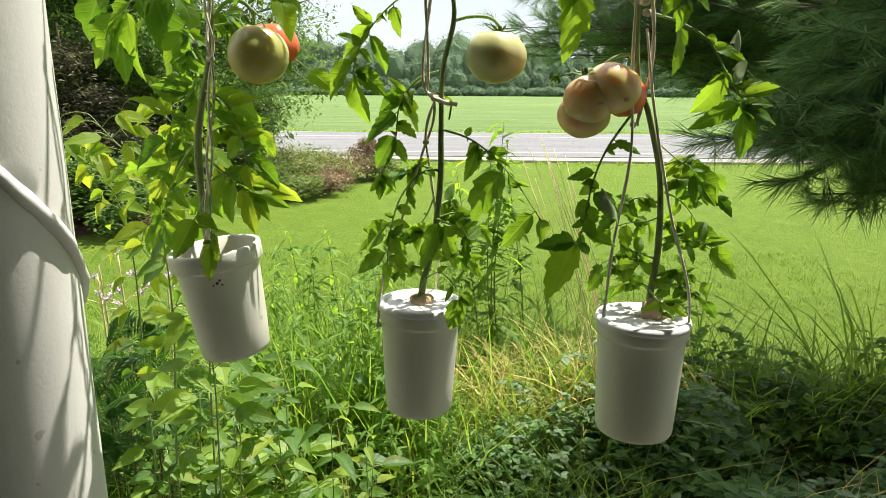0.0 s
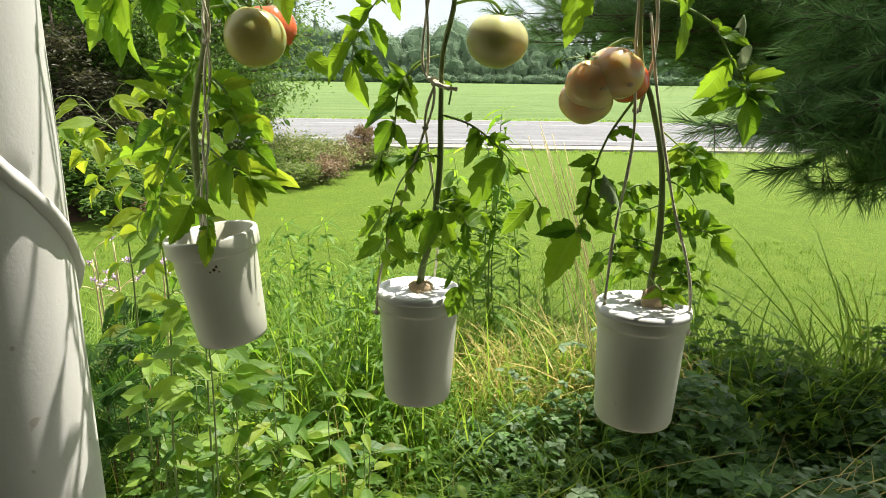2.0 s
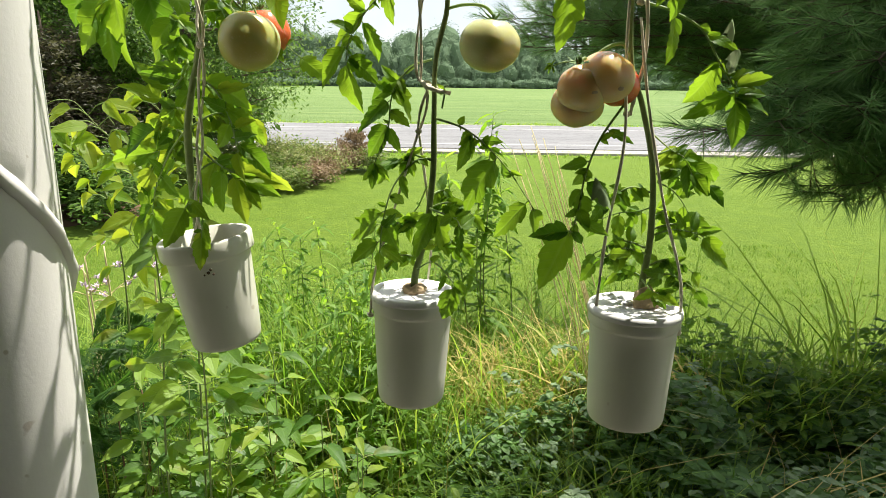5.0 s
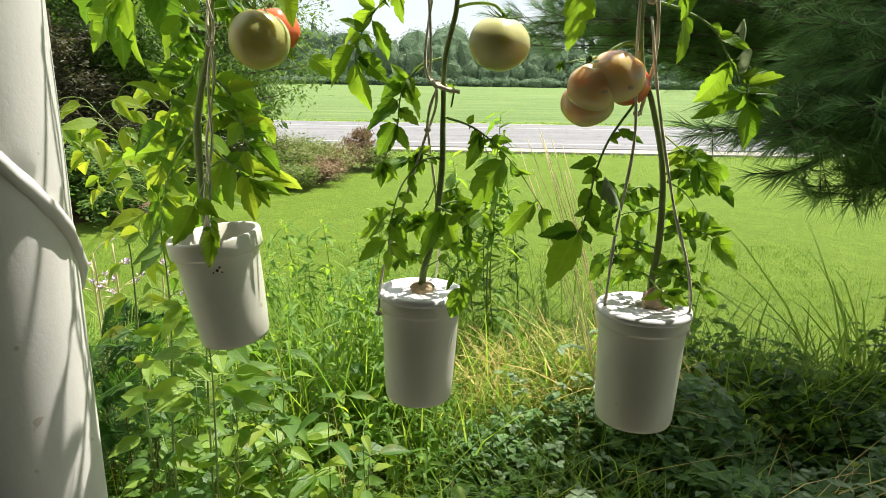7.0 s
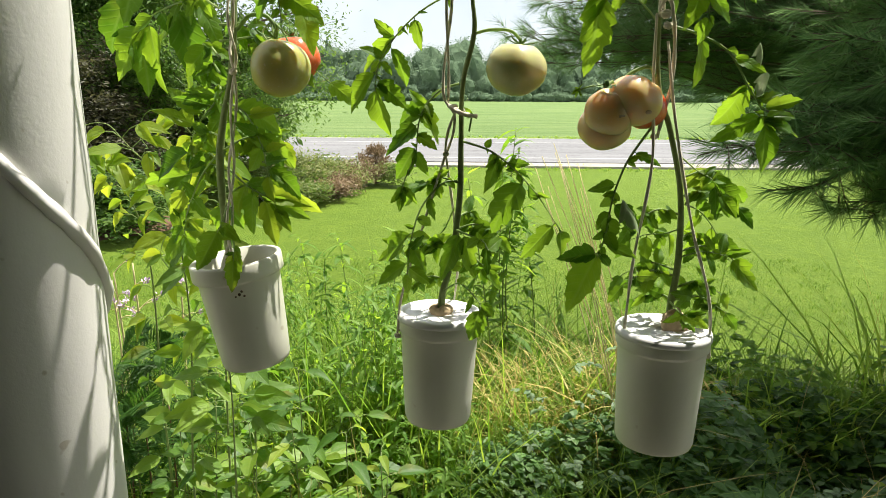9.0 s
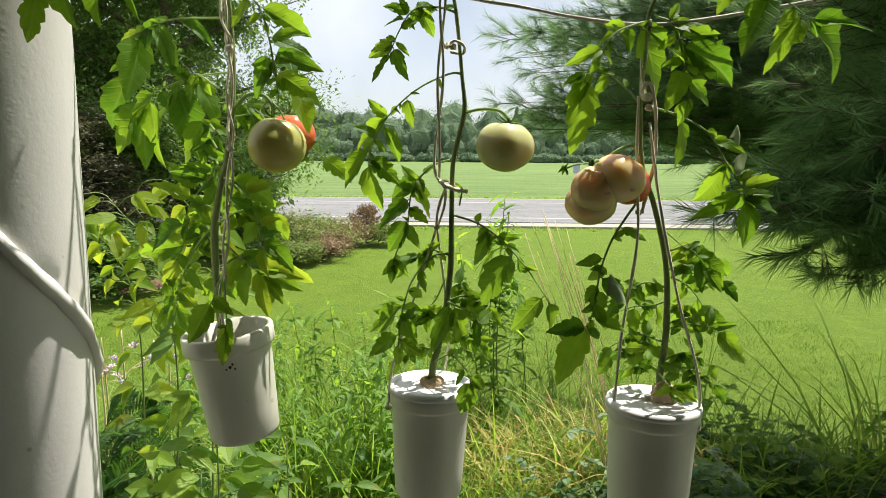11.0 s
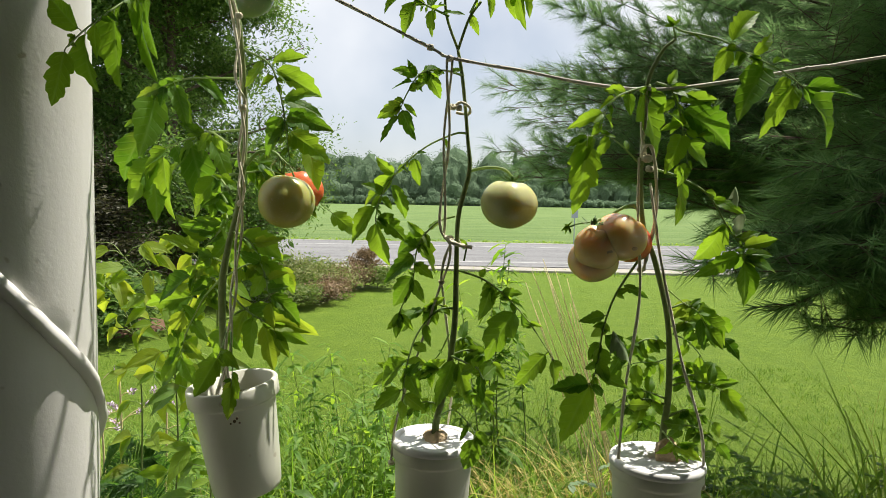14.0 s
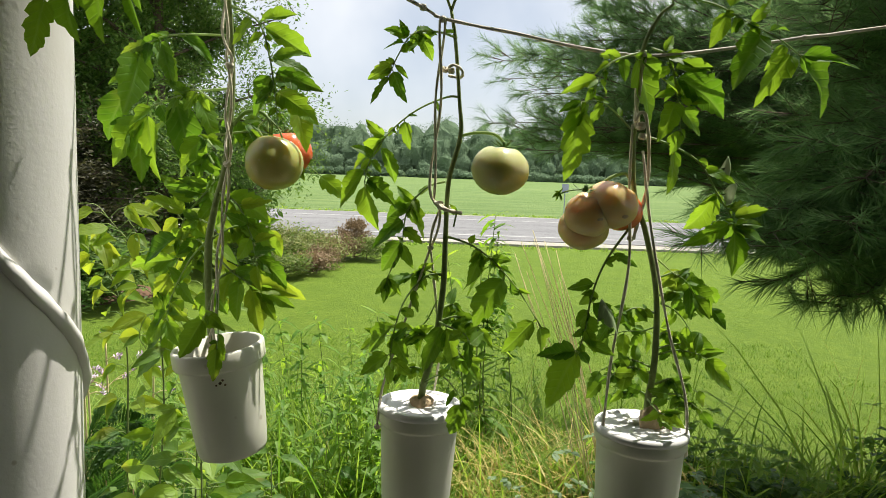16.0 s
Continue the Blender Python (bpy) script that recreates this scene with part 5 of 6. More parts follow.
def feathery_shrub(at, height, seed, count=16):
    """Upright shrub of flat dark fronds, each with rows of tiny narrow leaves."""
    r = random.Random(seed)
    t = thing("feathery_shrub", at, "dark green shrub with fine feathery fronds beside the column", "shrub", "feathery shrubs")
    at = Vector(at)
    tube("stem", [at, at + Vector((0.01, 0, height * 0.4)), at + Vector((0, 0.02, height * 0.75))], lambda q: 0.005 - 0.003 * q, MAT["twig"], t, sides=6)
    for k in range(count):
        a = r.random() * 6.283
        q = at + Vector((0, 0, height * r.uniform(0.45, 0.78)))
        l = r.uniform(0.16, 0.27)
        out = Vector((math.cos(a), math.sin(a), r.uniform(0.3, 1.4))).normalized()
        e = q + out * l
        rib = spline([q, q.lerp(e, 0.6) + Vector((0, 0, 0.02)), e + Vector((0, 0, -0.02))], 8)
        v, f = tube_data(rib, lambda u: 0.0016 - 0.001 * u, 5)
        across = out.cross(Vector((r.gauss(0, 0.5), r.gauss(0, 0.5) - 0.5, 0.8))).normalized()
        for i in range(3, len(rib)):
            d = (rib[i] - rib[i - 1]).normalized()
            u = i / len(rib)
            for side in (-1, 1):
                way = (d * 0.8 + across * side).normalized()
                pl = 0.085 * (1.15 - u) * r.uniform(0.7, 1.2)
                for g in range(9):
                    c = rib[i] + way * pl * (g + 0.5) / 9
                    for s2 in (-1, 1):
                        w2 = (way * 0.9 + (d if s2 > 0 else across * side * 0.6 - d * 0.4)).normalized() * 0.021 * r.uniform(0.7, 1.2)
                        b2, i2 = w2.cross(out).normalized() * 0.0018, len(v)
                        v += [tuple(c), tuple(c + w2 * 0.5 + b2), tuple(c + w2), tuple(c + w2 * 0.5 - b2)]
                        f.append((i2, i2 + 1, i2 + 2, i2 + 3))
        mesh_object("frond", v, f, MAT["fern_leaf"], t, smooth=False)
    return t


def grass_data(count, region, height, bend, width, seed, verts, faces, tuft=1, keep=None, lift=0.0, heading=None):
    """Arching tapered blades, rooted in a region (x0, x1, y0, y1)."""
    r = random.Random(seed)
    x0, x1, y0, y1 = region
    made = 0
    while made < count:
        cx, cy = r.uniform(x0, x1), r.uniform(y0, y1)
        if keep is not None and r.random() > keep(cx, cy):
            continue
        for _ in range(tuft):
            made += 1
            x, y = cx + r.gauss(0, 0.03), cy + r.gauss(0, 0.03)
            a = r.random() * 6.283 if heading is None else heading + r.gauss(0, 0.7)
            h = height * r.uniform(0.55, 1.2)
            b = bend * r.uniform(0.3, 1.3) * h
            w = width * r.uniform(0.6, 1.3)
            dx, dy = math.cos(a), math.sin(a)
            tw = a + r.uniform(0.9, 2.2)
            sx, sy = math.cos(tw), math.sin(tw)
            z0 = ground_height(x, y) - 0.01 + lift * r.random()
            s0 = len(verts)
            droop = r.uniform(0.0, 0.9)
            for i, u in enumerate((0, 0.3, 0.6, 0.85)):
                px, py = x + dx * b * u * u, y + dy * b * u * u
                pz = z0 + h * (u - droop * bend * 0.45 * u ** 3)
                ww = w * (1 - 0.75 * u)
                verts += [(px - sx * ww, py - sy * ww, pz), (px + sx * ww, py + sy * ww, pz)]
            verts.append((x + dx * b, y + dy * b, z0 + h * (1 - droop * bend * 0.45)))
            for i in range(3):
                q = s0 + 2 * i
                faces.append((q, q + 1, q + 3, q + 2))
            faces.append((s0 + 6, s0 + 7, s0 + 8))


def stuff(name, verts, faces, material, label, category):
    ob = mesh_object(name, verts, faces, material, smooth=False)
    return tagged(ob, label, category, kind="stuff")


v, f = [], []
thick = lambda x, y: 0.20 + 0.80 * max(0.0, min(1.0, 0.5 + 1.2 * noise.noise((x * 1.4, y * 1.4, 2))))
edge = lambda x, y: thick(x, y) * (1.0 if y < 3.6 + 0.35 * noise.noise((x, 0, 0)) + (0.6 if x > 1.0 else 0.0) else 0.06)
left = lambda x, y: edge(x, y) * (1.0 if x < 0.7 else 0.004)
grass_data(4600, (-1.9, 3.6, 1.75, 4.3), 0.60, 1.0, 0.0052, 3, v, f, 5, left)
grass_data(1700, (-1.9, 0.8, 1.45, 2.6), 0.45, 1.1, 0.0048, 4, v, f, 4, thick)
grass_data(36, (0.9, 3.2, 2.7, 3.6), 0.85, 0.5, 0.0055, 5, v, f, 3)
grass_data(72, (1.92, 2.08, 2.78, 2.95), 1.02, 0.9, 0.0085, 17, v, f, 6)
grass_data(380, (0.05, 0.95, 1.75, 2.4), 0.50, 0.8, 0.0056, 45, v, f, 5, thick)
grass_data(260, (0.95, 1.9, 2.5, 3.0), 0.70, 0.8, 0.007, 18, v, f, 5)
grass_data(260, (-0.9, 0.9, 2.3, 3.3), 0.92, 0.35, 0.0052, 6, v, f, 4)
grass_data(1300, (-1.0, 0.15, 2.1, 3.2), 0.74, 0.55, 0.0058, 15, v, f, 5)
grass_data(420, (-0.55, -0.05, 2.1, 2.7), 0.92, 0.35, 0.0062, 19, v, f, 5)
grass_data(20, (0.1, 2.6, 1.6, 2.6), 0.46, 1.0, 0.0058, 16, v, f, 4)
dry = lambda x, y: 1.0 if (x - 0.50) ** 2 / 0.20 + (y - 2.62) ** 2 / 0.10 < 1.0 else 0.010
grass_data(560, (0.0, 0.85, 1.55, 2.4), 0.54, 0.7, 0.0054, 41, v, f, 5, thick)
grass_data(520, (0.05, 1.15, 2.20, 2.95), 0.38, 1.0, 0.0066, 43, v, f, 5, None, 0.30, 2.9)
grass_data(230, (1.15, 1.75, 2.5, 2.8), 0.68, 0.8, 0.0062, 42, v, f, 6)
grass_data(520, (0.0, 1.0, 2.25, 3.0), 0.46, 0.9, 0.0070, 28, v, f, 4, dry, 0.34)
grass_data(260, (-0.1, 0.75, 1.5, 2.4), 0.48, 0.9, 0.0058, 27, v, f, 5, thick, 0.1)
stuff("tall_grass", v, f, MAT["grass"], "tangle of tall unmown green grass", "grass")
v, f = [], []
golden = lambda x, y: 1.0 if (x - 0.55) ** 2 / 0.24 + (y - 2.62) ** 2 / 0.10 < 1.0 else 0.0006
grass_data(800, (-1.5, 3.2, 1.9, 3.9), 0.34, 1.3, 0.0042, 8, v, f, 4, golden, 0.42)
grass_data(170, (0.05, 1.2, 2.45, 2.75), 0.36, 1.4, 0.0062, 44, v, f, 5, None, 0.45, 2.9)
grass_data(4, (0.9, 2.2, 1.7, 2.6), 0.42, 1.5, 0.0036, 9, v, f, 4, None, 0.2)
grass_data(60, (0.90, 1.40, 1.58, 1.74), 0.30, 1.5, 0.0034, 29, v, f, 5, None, 0.45, 0.2)
grass_data(70, (-1.0, 2.8, 2.3, 3.6), 0.95, 0.25, 0.0018, 11, v, f, 1)
grass_data(130, (-1.1, 0.2, 1.6, 2.6), 0.78, 0.25, 0.0030, 30, v, f, 2)
stuff("dry_grass", v, f, MAT["dry_grass"], "bent straw-coloured dry grass lying over the green", "grass")
v, f = [], []
grass_data(17000, (-4.0, 4.0, 3.4, 7.0), 0.050, 0.8, 0.0038, 12, v, f, 4)
stuff("lawn_grass", v, f, MAT["lawn_blade"], "short mown lawn blades", "grass")
v, f = [], []
grass_data(3600, (-24, 24, 28.9, 31.0), 0.10, 0.9, 0.03, 13, v, f, 3)
grass_data(3200, (-16, 16, 16.2, 17.6), 0.10, 0.9, 0.016, 14, v, f, 3)
stuff("verge_grass", v, f, MAT["grass"], "rough grass along the road's edges", "grass")


def leaf_cloud(verts, faces, centre, size, droop, rng, slim=0.45, normal=None):
    """One small pointed leaf as two folded triangles pairs."""
    a, e = rng.random() * 6.283, rng.uniform(-0.5, 0.5) - droop
    d = Vector((math.cos(a) * math.cos(e), math.sin(a) * math.cos(e), math.sin(e)))
    s = d.cross(Vector((rng.gauss(0, 0.6), rng.gauss(0, 0.6), 1))).normalized() * size * slim * 0.5
    up = s.cross(d).normalized() * size * 0.06
    c = Vector(centre)
    i = len(verts)
    verts += [tuple(c), tuple(c + d * size * 0.45 + s + up), tuple(c + d * size), tuple(c + d * size * 0.45 - s + up)]
    faces += [(i, i + 1, i + 2), (i, i + 2, i + 3)]


def long_leaf(verts, faces, centre, way, size, slim, droop):
    """A narrow leaf in four steps that bends down towards its tip."""
    c, d = Vector(centre), way.normalized()
    s = d.cross(Vector((0, 0, 1)))
    s = s.normalized() if s.length > 1e-3 else Vector((1, 0, 0))
    i = len(verts)
    for u, w in ((0.0, 0.15), (0.3, 0.9), (0.65, 0.85)):
        q = c + d * size * u - Vector((0, 0, droop * size * u * u))
        verts += [tuple(q - s * size * slim * w * 0.5), tuple(q + Vector((0, 0, -0.08 * size * slim))), tuple(q + s * size * slim * w * 0.5)]
    verts.append(tuple(c + d * size - Vector((0, 0, droop * size))))
    for k in range(2):
        a = i + 3 * k
        faces += [(a, a + 1, a + 4, a + 3), (a + 1, a + 2, a + 5, a + 4)]
    a = i + 6
    faces += [(a, a + 1, a + 3), (a + 1, a + 2, a + 3)]


def weed_plants():
    """Upright weeds with many narrow leaves: one is built, with its stem and leaves, then copied."""
    protos = []
    for s in range(4):
        r = random.Random(100 + s)
        t = thing("tall_weed", (0, 0, 0), "tall green weed with narrow leaves standing in the grass", "weed", "tall weeds")
        h = 1.0
        line = spline([(0, 0, 0), (r.uniform(-0.04, 0.04), r.uniform(-0.04, 0.04), 0.5), (r.uniform(-0.09, 0.09), r.uniform(-0.09, 0.09), h)], 12)
        v, f = tube_data(line, lambda q: 0.004 - 0.003 * q, 5)
        mesh_object("stem", v, f, MAT["stem"], t)
        v, f = [], []
        turn = r.random() * 6
        for i, q in enumerate(line[2:]):
            for k in range(2 if i < 14 else 4):
                turn += 2.4 + r.uniform(-0.5, 0.5)
                size = r.uniform(0.05, 0.15) * (1.15 - 0.55 * q.z)
                q2 = q + Vector((0, 0, r.uniform(-0.02, 0.02)))
                long_leaf(v, f, q2, Vector((math.cos(turn), math.sin(turn), r.uniform(-0.2, 0.8))), size, r.uniform(0.16, 0.34), r.uniform(0.1, 0.9))
        for k in range(3):
            q = line[r.randint(8, 18)]
            e = q + Vector((r.uniform(-0.12, 0.12), r.uniform(-0.12, 0.12), r.uniform(0.08, 0.2)))
            tw = spline([q, q.lerp(e, 0.5) + Vector((0, 0, -0.01)), e], 4)
            for g in tw[1:]:
                turn += 2.4
                long_leaf(v, f, g, Vector((math.cos(turn), math.sin(turn), r.uniform(-0.1, 0.7))), r.uniform(0.03, 0.075), 0.3, r.uniform(0.1, 0.8))
        mesh_object("foliage", v, f, MAT["weed_leaf"], t, smooth=False)
        protos.append(t)
    r = random.Random(55)
    spots = []
    for k in range(60):
        x, y = r.uniform(-1.5, 1.3), r.uniform(2.2, 3.5)
        if x > 0.05 and y < 3.1:
            continue
        spots.append((x, y, r.uniform(0.45, 0.95) * (1.12 if -0.9 < x < 0.2 else 0.85)))
    for k in range(9):
        spots.append((r.uniform(-0.65, -0.1), r.uniform(2.2, 2.9), r.uniform(0.9, 1.12)))
    for k in range(22):
        spots.append((r.uniform(-1.1, 0.0), r.uniform(1.5, 2.2), r.uniform(0.5, 0.72)))
    for k in range(26):
        spots.append((r.uniform(-0.75, 0.05), r.uniform(1.9, 2.7), r.uniform(0.6, 0.95)))
    for k in range(14):
        spots.append((r.uniform(0.0, 1.0), r.uniform(1.55, 2.0), r.uniform(0.40, 0.56)))
    spots += [(0.29, 3.0, 1.56), (0.37, 3.05, 1.48), (0.33, 3.1, 1.40), (0.24, 3.0, 1.36), (0.42, 3.1, 1.30)]
    for k, (x, y, s) in enumerate(spots):
        m = pose(x, y, ground_height(x, y), r.uniform(-6, 6), r.uniform(-6, 6), r.uniform(0, 360))
        p = protos[k % 4]
        if k < 4:
            p.matrix_basis = m @ Matrix.Scale(s, 4)
            c = p
        else:
            c = copy_thing(p, m)
            c.scale = (s, s, s)


weed_plants()


def ground_cover(name, count, region, size, height, material, label, seed, category="ground cover", slim=(0.45, 0.7)):
    r = random.Random(seed)
    v, f = [], []
    for _ in range(count):
        x, y = r.uniform(region[0], region[1]), r.uniform(region[2], region[3])
        # thin out unevenly towards the patch's border
        rim = min(x - region[0], region[1] - x, y - region[2], region[3] - y) / 0.30 + 0.9 * noise.noise((x * 2.5, y * 2.5, seed))
        if rim < r.uniform(-0.2, 0.6):
            continue
        z = ground_height(x, y) + height * r.random() ** 0.5 * (0.6 + 0.5 * noise.noise((x * 2, y * 2, 9)))
        for k in range(r.choice((3, 3, 5))):
            b = r.random() * 6.283
            long_leaf(v, f, (x, y, z), Vector((math.cos(b), math.sin(b), r.uniform(0.0, 0.7))), size * r.uniform(0.6, 1.3), r.uniform(*slim), r.uniform(0.1, 0.7))
    stuff(name, v, f, material, label, category)


ground_cover("creeping_weeds", 5200, (0.60, 3.0, 1.35, 2.9), 0.062, 0.78, MAT["shade_weed"], "low dark broad-leaved weeds covering the shaded ground", 21)
ground_cover("creeping_weeds", 3600, (-0.1, 1.0, 1.35, 2.4), 0.044, 0.60, MAT["shade_weed"], "low broad-leaved weeds below the hanging buckets", 24)
ground_cover("creeping_weeds", 700, (0.90, 2.15, 2.35, 3.05), 0.050, 0.95, MAT["weed_leaf"], "mound of leafy weeds at the lawn's edge", 26)
ground_cover("pale_rosettes", 520, (0.15, 2.2, 1.45, 2.4), 0.036, 0.88, MAT["pale_weed"], "small pale grey-green leaf rosettes among the weeds", 25)
ground_cover("creeping_weeds", 1300, (-1.4, 0.3, 1.5, 2.9), 0.050, 0.50, MAT["weed_leaf"], "low broad-leaved weeds between the grass", 22)
ground_cover("fern_tangle", 1500, (-1.70, -0.85, 1.9, 2.6), 0.065, 0.95, MAT["fern_leaf"], "dark feathery foliage beside the column", 23, slim=(0.10, 0.2))
for k, (x, y, h) in enumerate(((-0.94, 1.80, 1.12), (-1.04, 1.88, 1.16), (-0.88, 1.84, 1.06))):
    feathery_shrub((x, y, 0.0), h, 300 + k, 12)


# a sheaf of leaning dead stalks
sheaf = thing("dead_stalks", (0.80, 2.45, 0.0), "leaning sheaf of pale dry stalks in the tall grass", "stalks")
r = random.Random(44)
for k in range(13):
    a = Vector((0.80 + r.uniform(-0.08, 0.08), 2.45 + r.uniform(-0.05, 0.1), 0.0))
    b = Vector((0.29 + 0.014 * k + r.uniform(-0.02, 0.02), 2.40 + r.uniform(-0.08, 0.12), r.uniform(1.38, 1.58)))
    tube("stalk", [a, a.lerp(b, 0.5) + Vector((0.03, 0, 0.03)), b], lambda s: 0.0034 - 0.002 * s, MAT["tan_stalk"], sheaf, sides=5, steps=4)


def flower(at, height, seed):
    r = random.Random(seed)
    t = thing("flower_stalk", at, "dry tan stalk with small mauve flowers", "flower", "mauve flowers")
    base = Vector(at)
    top = base + Vector((r.uniform(-0.04, 0.06), 0, height))
    tube("stalk", [base, base.lerp(top, 0.6) + Vector((0.01, 0, 0)), top], lambda s: 0.0075 - 0.0045 * s, MAT["tan_stalk"], t, sides=6)
    for k in range(5):
        q = base.lerp(top, r.uniform(0.8, 1.0))
        e = q + Vector((r.uniform(-0.09, 0.09), r.uniform(-0.05, 0.05), r.uniform(0.0, 0.07)))
        tube("branchlet", [q, q.lerp(e, 0.5) + Vector((0, 0, 0.01)), e], 0.002, MAT["tan_stalk"], t, sides=5)
        v, f = [], []
        for i in range(14):
            leaf_cloud(v, f, e + Vector((r.gauss(0, 0.006), r.gauss(0, 0.006), r.gauss(0, 0.005))), 0.019, -0.7, r, 0.4)
        mesh_object("flower_head", v, f, MAT["petal"], t, "mauve petals", smooth=False)
    return t


for k, (x, y, h) in enumerate(((-1.34, 2.5, 1.04), (-1.28, 2.5, 1.08), (-1.16, 2.55, 1.0), (-1.42, 2.6, 0.98))):
    flower((x, y, 0.0), h, 60 + k)

# ---- trees and bushes ----


def limb(verts, faces, a, b, r0, r1, rng, sag=0.0, wob=0.08):
    a, b = Vector(a), Vector(b)
    l = (b - a).length
    mid = a.lerp(b, 0.5) + Vector((rng.gauss(0, wob), rng.gauss(0, wob), rng.gauss(0, wob) + sag)) * l * 0.5
    line = spline([a, mid, b], 6)
    fine = r0 < 0.01
    tube_data(line[::4] if fine else line[::2], lambda s: r0 + (r1 - r0) * s, 3 if fine else 6, 0.1, 0.4, verts, faces)
    return line


def broad_tree(at, height, spread, base_z, seed, leaves, size, material, label, name="tree", droop=0.5, slim=0.4, lean=(0, 0), squash=1.0):
    r = random.Random(seed)
    t = thing(name, at, label, "tree" if name == "tree" else "shrub")
    v, f = [], []
    base = Vector(at)
    top = base + Vector((lean[0], lean[1], height * 0.9))
    slender = min(1.0, height / 4.0)
    trunk = limb(v, f, base, top, height * 0.016 + 0.03 * slender, 0.02 * slender, r)
    tips = []
    tufts = 12 if height > 4 else 8
    n = len(trunk) - 1
    for k in range(58 if height > 4 else 40):
        # more of the limbs leave the trunk low down
        s = 0.08 + 0.89 * r.random() ** (1.5 if height > 4 else 1.0)
        q = trunk[int(s * n)]
        a = r.random() * 6.283
        reach = spread * (math.sin(math.pi * min(1, 0.22 + 0.75 * s)) ** 0.7) * r.uniform(0.65, 1.05)
        e = q + Vector((math.cos(a) * reach, math.sin(a) * reach * squash, reach * r.uniform(0.05, 0.5)))
        line = limb(v, f, q, e, (0.03 + 0.02 * (1 - s)) * slender, 0.008 * slender, r, 0.1)
        for j in range(tufts):
            b = line[r.randint(len(line) // 3, len(line) - 1)]
            e2 = b + Vector((r.gauss(0, 0.35), r.gauss(0, 0.35) * squash, r.gauss(0.05, 0.28))) * spread * 0.42
            l2 = limb(v, f, b, e2, 0.009 * slender, 0.003 * slender, r, 0.05)
            tips.append(l2)
    mesh_object("trunk", v, f, MAT["bark"], t)
    v, f = [], []
    for k in range(leaves):
        l2 = tips[k % len(tips)]
        q = l2[r.randint(1, len(l2) - 1)]
        g = min(0.16, spread * 0.085)
        c = q + Vector((r.gauss(0, g), r.gauss(0, g), r.gauss(-0.3 * g, g)))
        c.z = max(c.z, base_z + r.uniform(0, 0.3))
        leaf_cloud(v, f, c, size * r.uniform(0.6, 1.3), droop, r, slim)
    mesh_object("crown", v, f, material, t, smooth=False)
    return t


broad_tree((-4.75, 11.6, 0.0), 7.6, 2.7, 0.75, 71, 150000, 0.086, MAT["tree_leaf"], "leafy green roadside tree with fine drooping twigs")
broad_tree((-8.6, 13.0, 0.0), 8.5, 3.6, 0.6, 72, 44000, 0.15, MAT["tree_leaf"], "tall dark green tree at the lawn's edge")
broad_tree((-7.0, 15.5, 0.0), 8.0, 3.2, 0.5, 82, 20000, 0.20, MAT["tree_leaf"], "dark green tree close to the road")
broad_tree((-5.25, 9.3, 0.0), 2.9, 1.25, 0.9, 73, 15000, 0.085, MAT["maroon_leaf"], "dark reddish-leaved shrub beside the lawn", "shrub", 0.2)
broad_tree((-4.3, 8.3, 0.0), 0.75, 1.0, 0.05, 74, 9000, 0.075, MAT["tree_leaf"], "low dark green shrub on mulch", "shrub", 0.1, 0.6)
broad_tree((-5.6, 8.0, 0.0), 0.8, 1.1, 0.05, 75, 9000, 0.075, MAT["tree_leaf"], "low dark green shrub on mulch", "shrub", 0.1, 0.6)
for k, (x, y, h, w, n, sz, mt, lb, dr) in enumerate((
        (-3.7, 12.3, 0.50, 0.95, 4600, 0.085, "bush_leaf", "weedy green bush beside the road", 0.1),
        (-2.75, 13.4, 0.36, 0.9, 4600, 0.085, "bush_leaf", "weedy green bush beside the road", 0.1),
        (-3.2, 13.2, 0.34, 0.9, 4200, 0.07, "tan_brush", "tan and olive brush beside the road", -0.6),
        (-2.3, 12.3, 0.45, 0.85, 2600, 0.07, "tan_brush", "weedy bush with tan dead stems beside the road", -0.5),
        (-1.58, 13.6, 0.85, 0.40, 4200, 0.05, "russet", "russet plume of dead brush", -0.9),
        (-1.85, 13.0, 0.55, 0.55, 3000, 0.05, "russet", "russet plume of dead brush", -0.7),
        (-2.05, 11.9, 0.38, 0.50, 3000, 0.05, "russet", "brown dead brush among the green bushes", -0.5),
        (-1.95, 11.2, 0.26, 0.45, 2200, 0.05, "russet", "brown dead brush among the green bushes", -0.3),
        (-2.45, 10.7, 0.26, 0.60, 3400, 0.06, "bush_leaf", "low weedy bush at the edge of the brush", 0.1),
        (-2.75, 11.6, 0.36, 0.75, 4200, 0.065, "bush_leaf", "low weedy bush in the brush beside the road", 0.1),
        (-3.25, 10.9, 0.30, 0.70, 3400, 0.065, "tree_leaf", "low leafy bush at the edge of the brush", 0.1),
        (-1.3, 13.3, 0.40, 0.6, 1600, 0.08, "bush_leaf", "low green weeds beside the road", 0.0))):
    broad_tree((x, y, 0.0), h, w, 0.04, 76 + k, n, sz, MAT[mt], lb, "shrub", dr, 0.4)
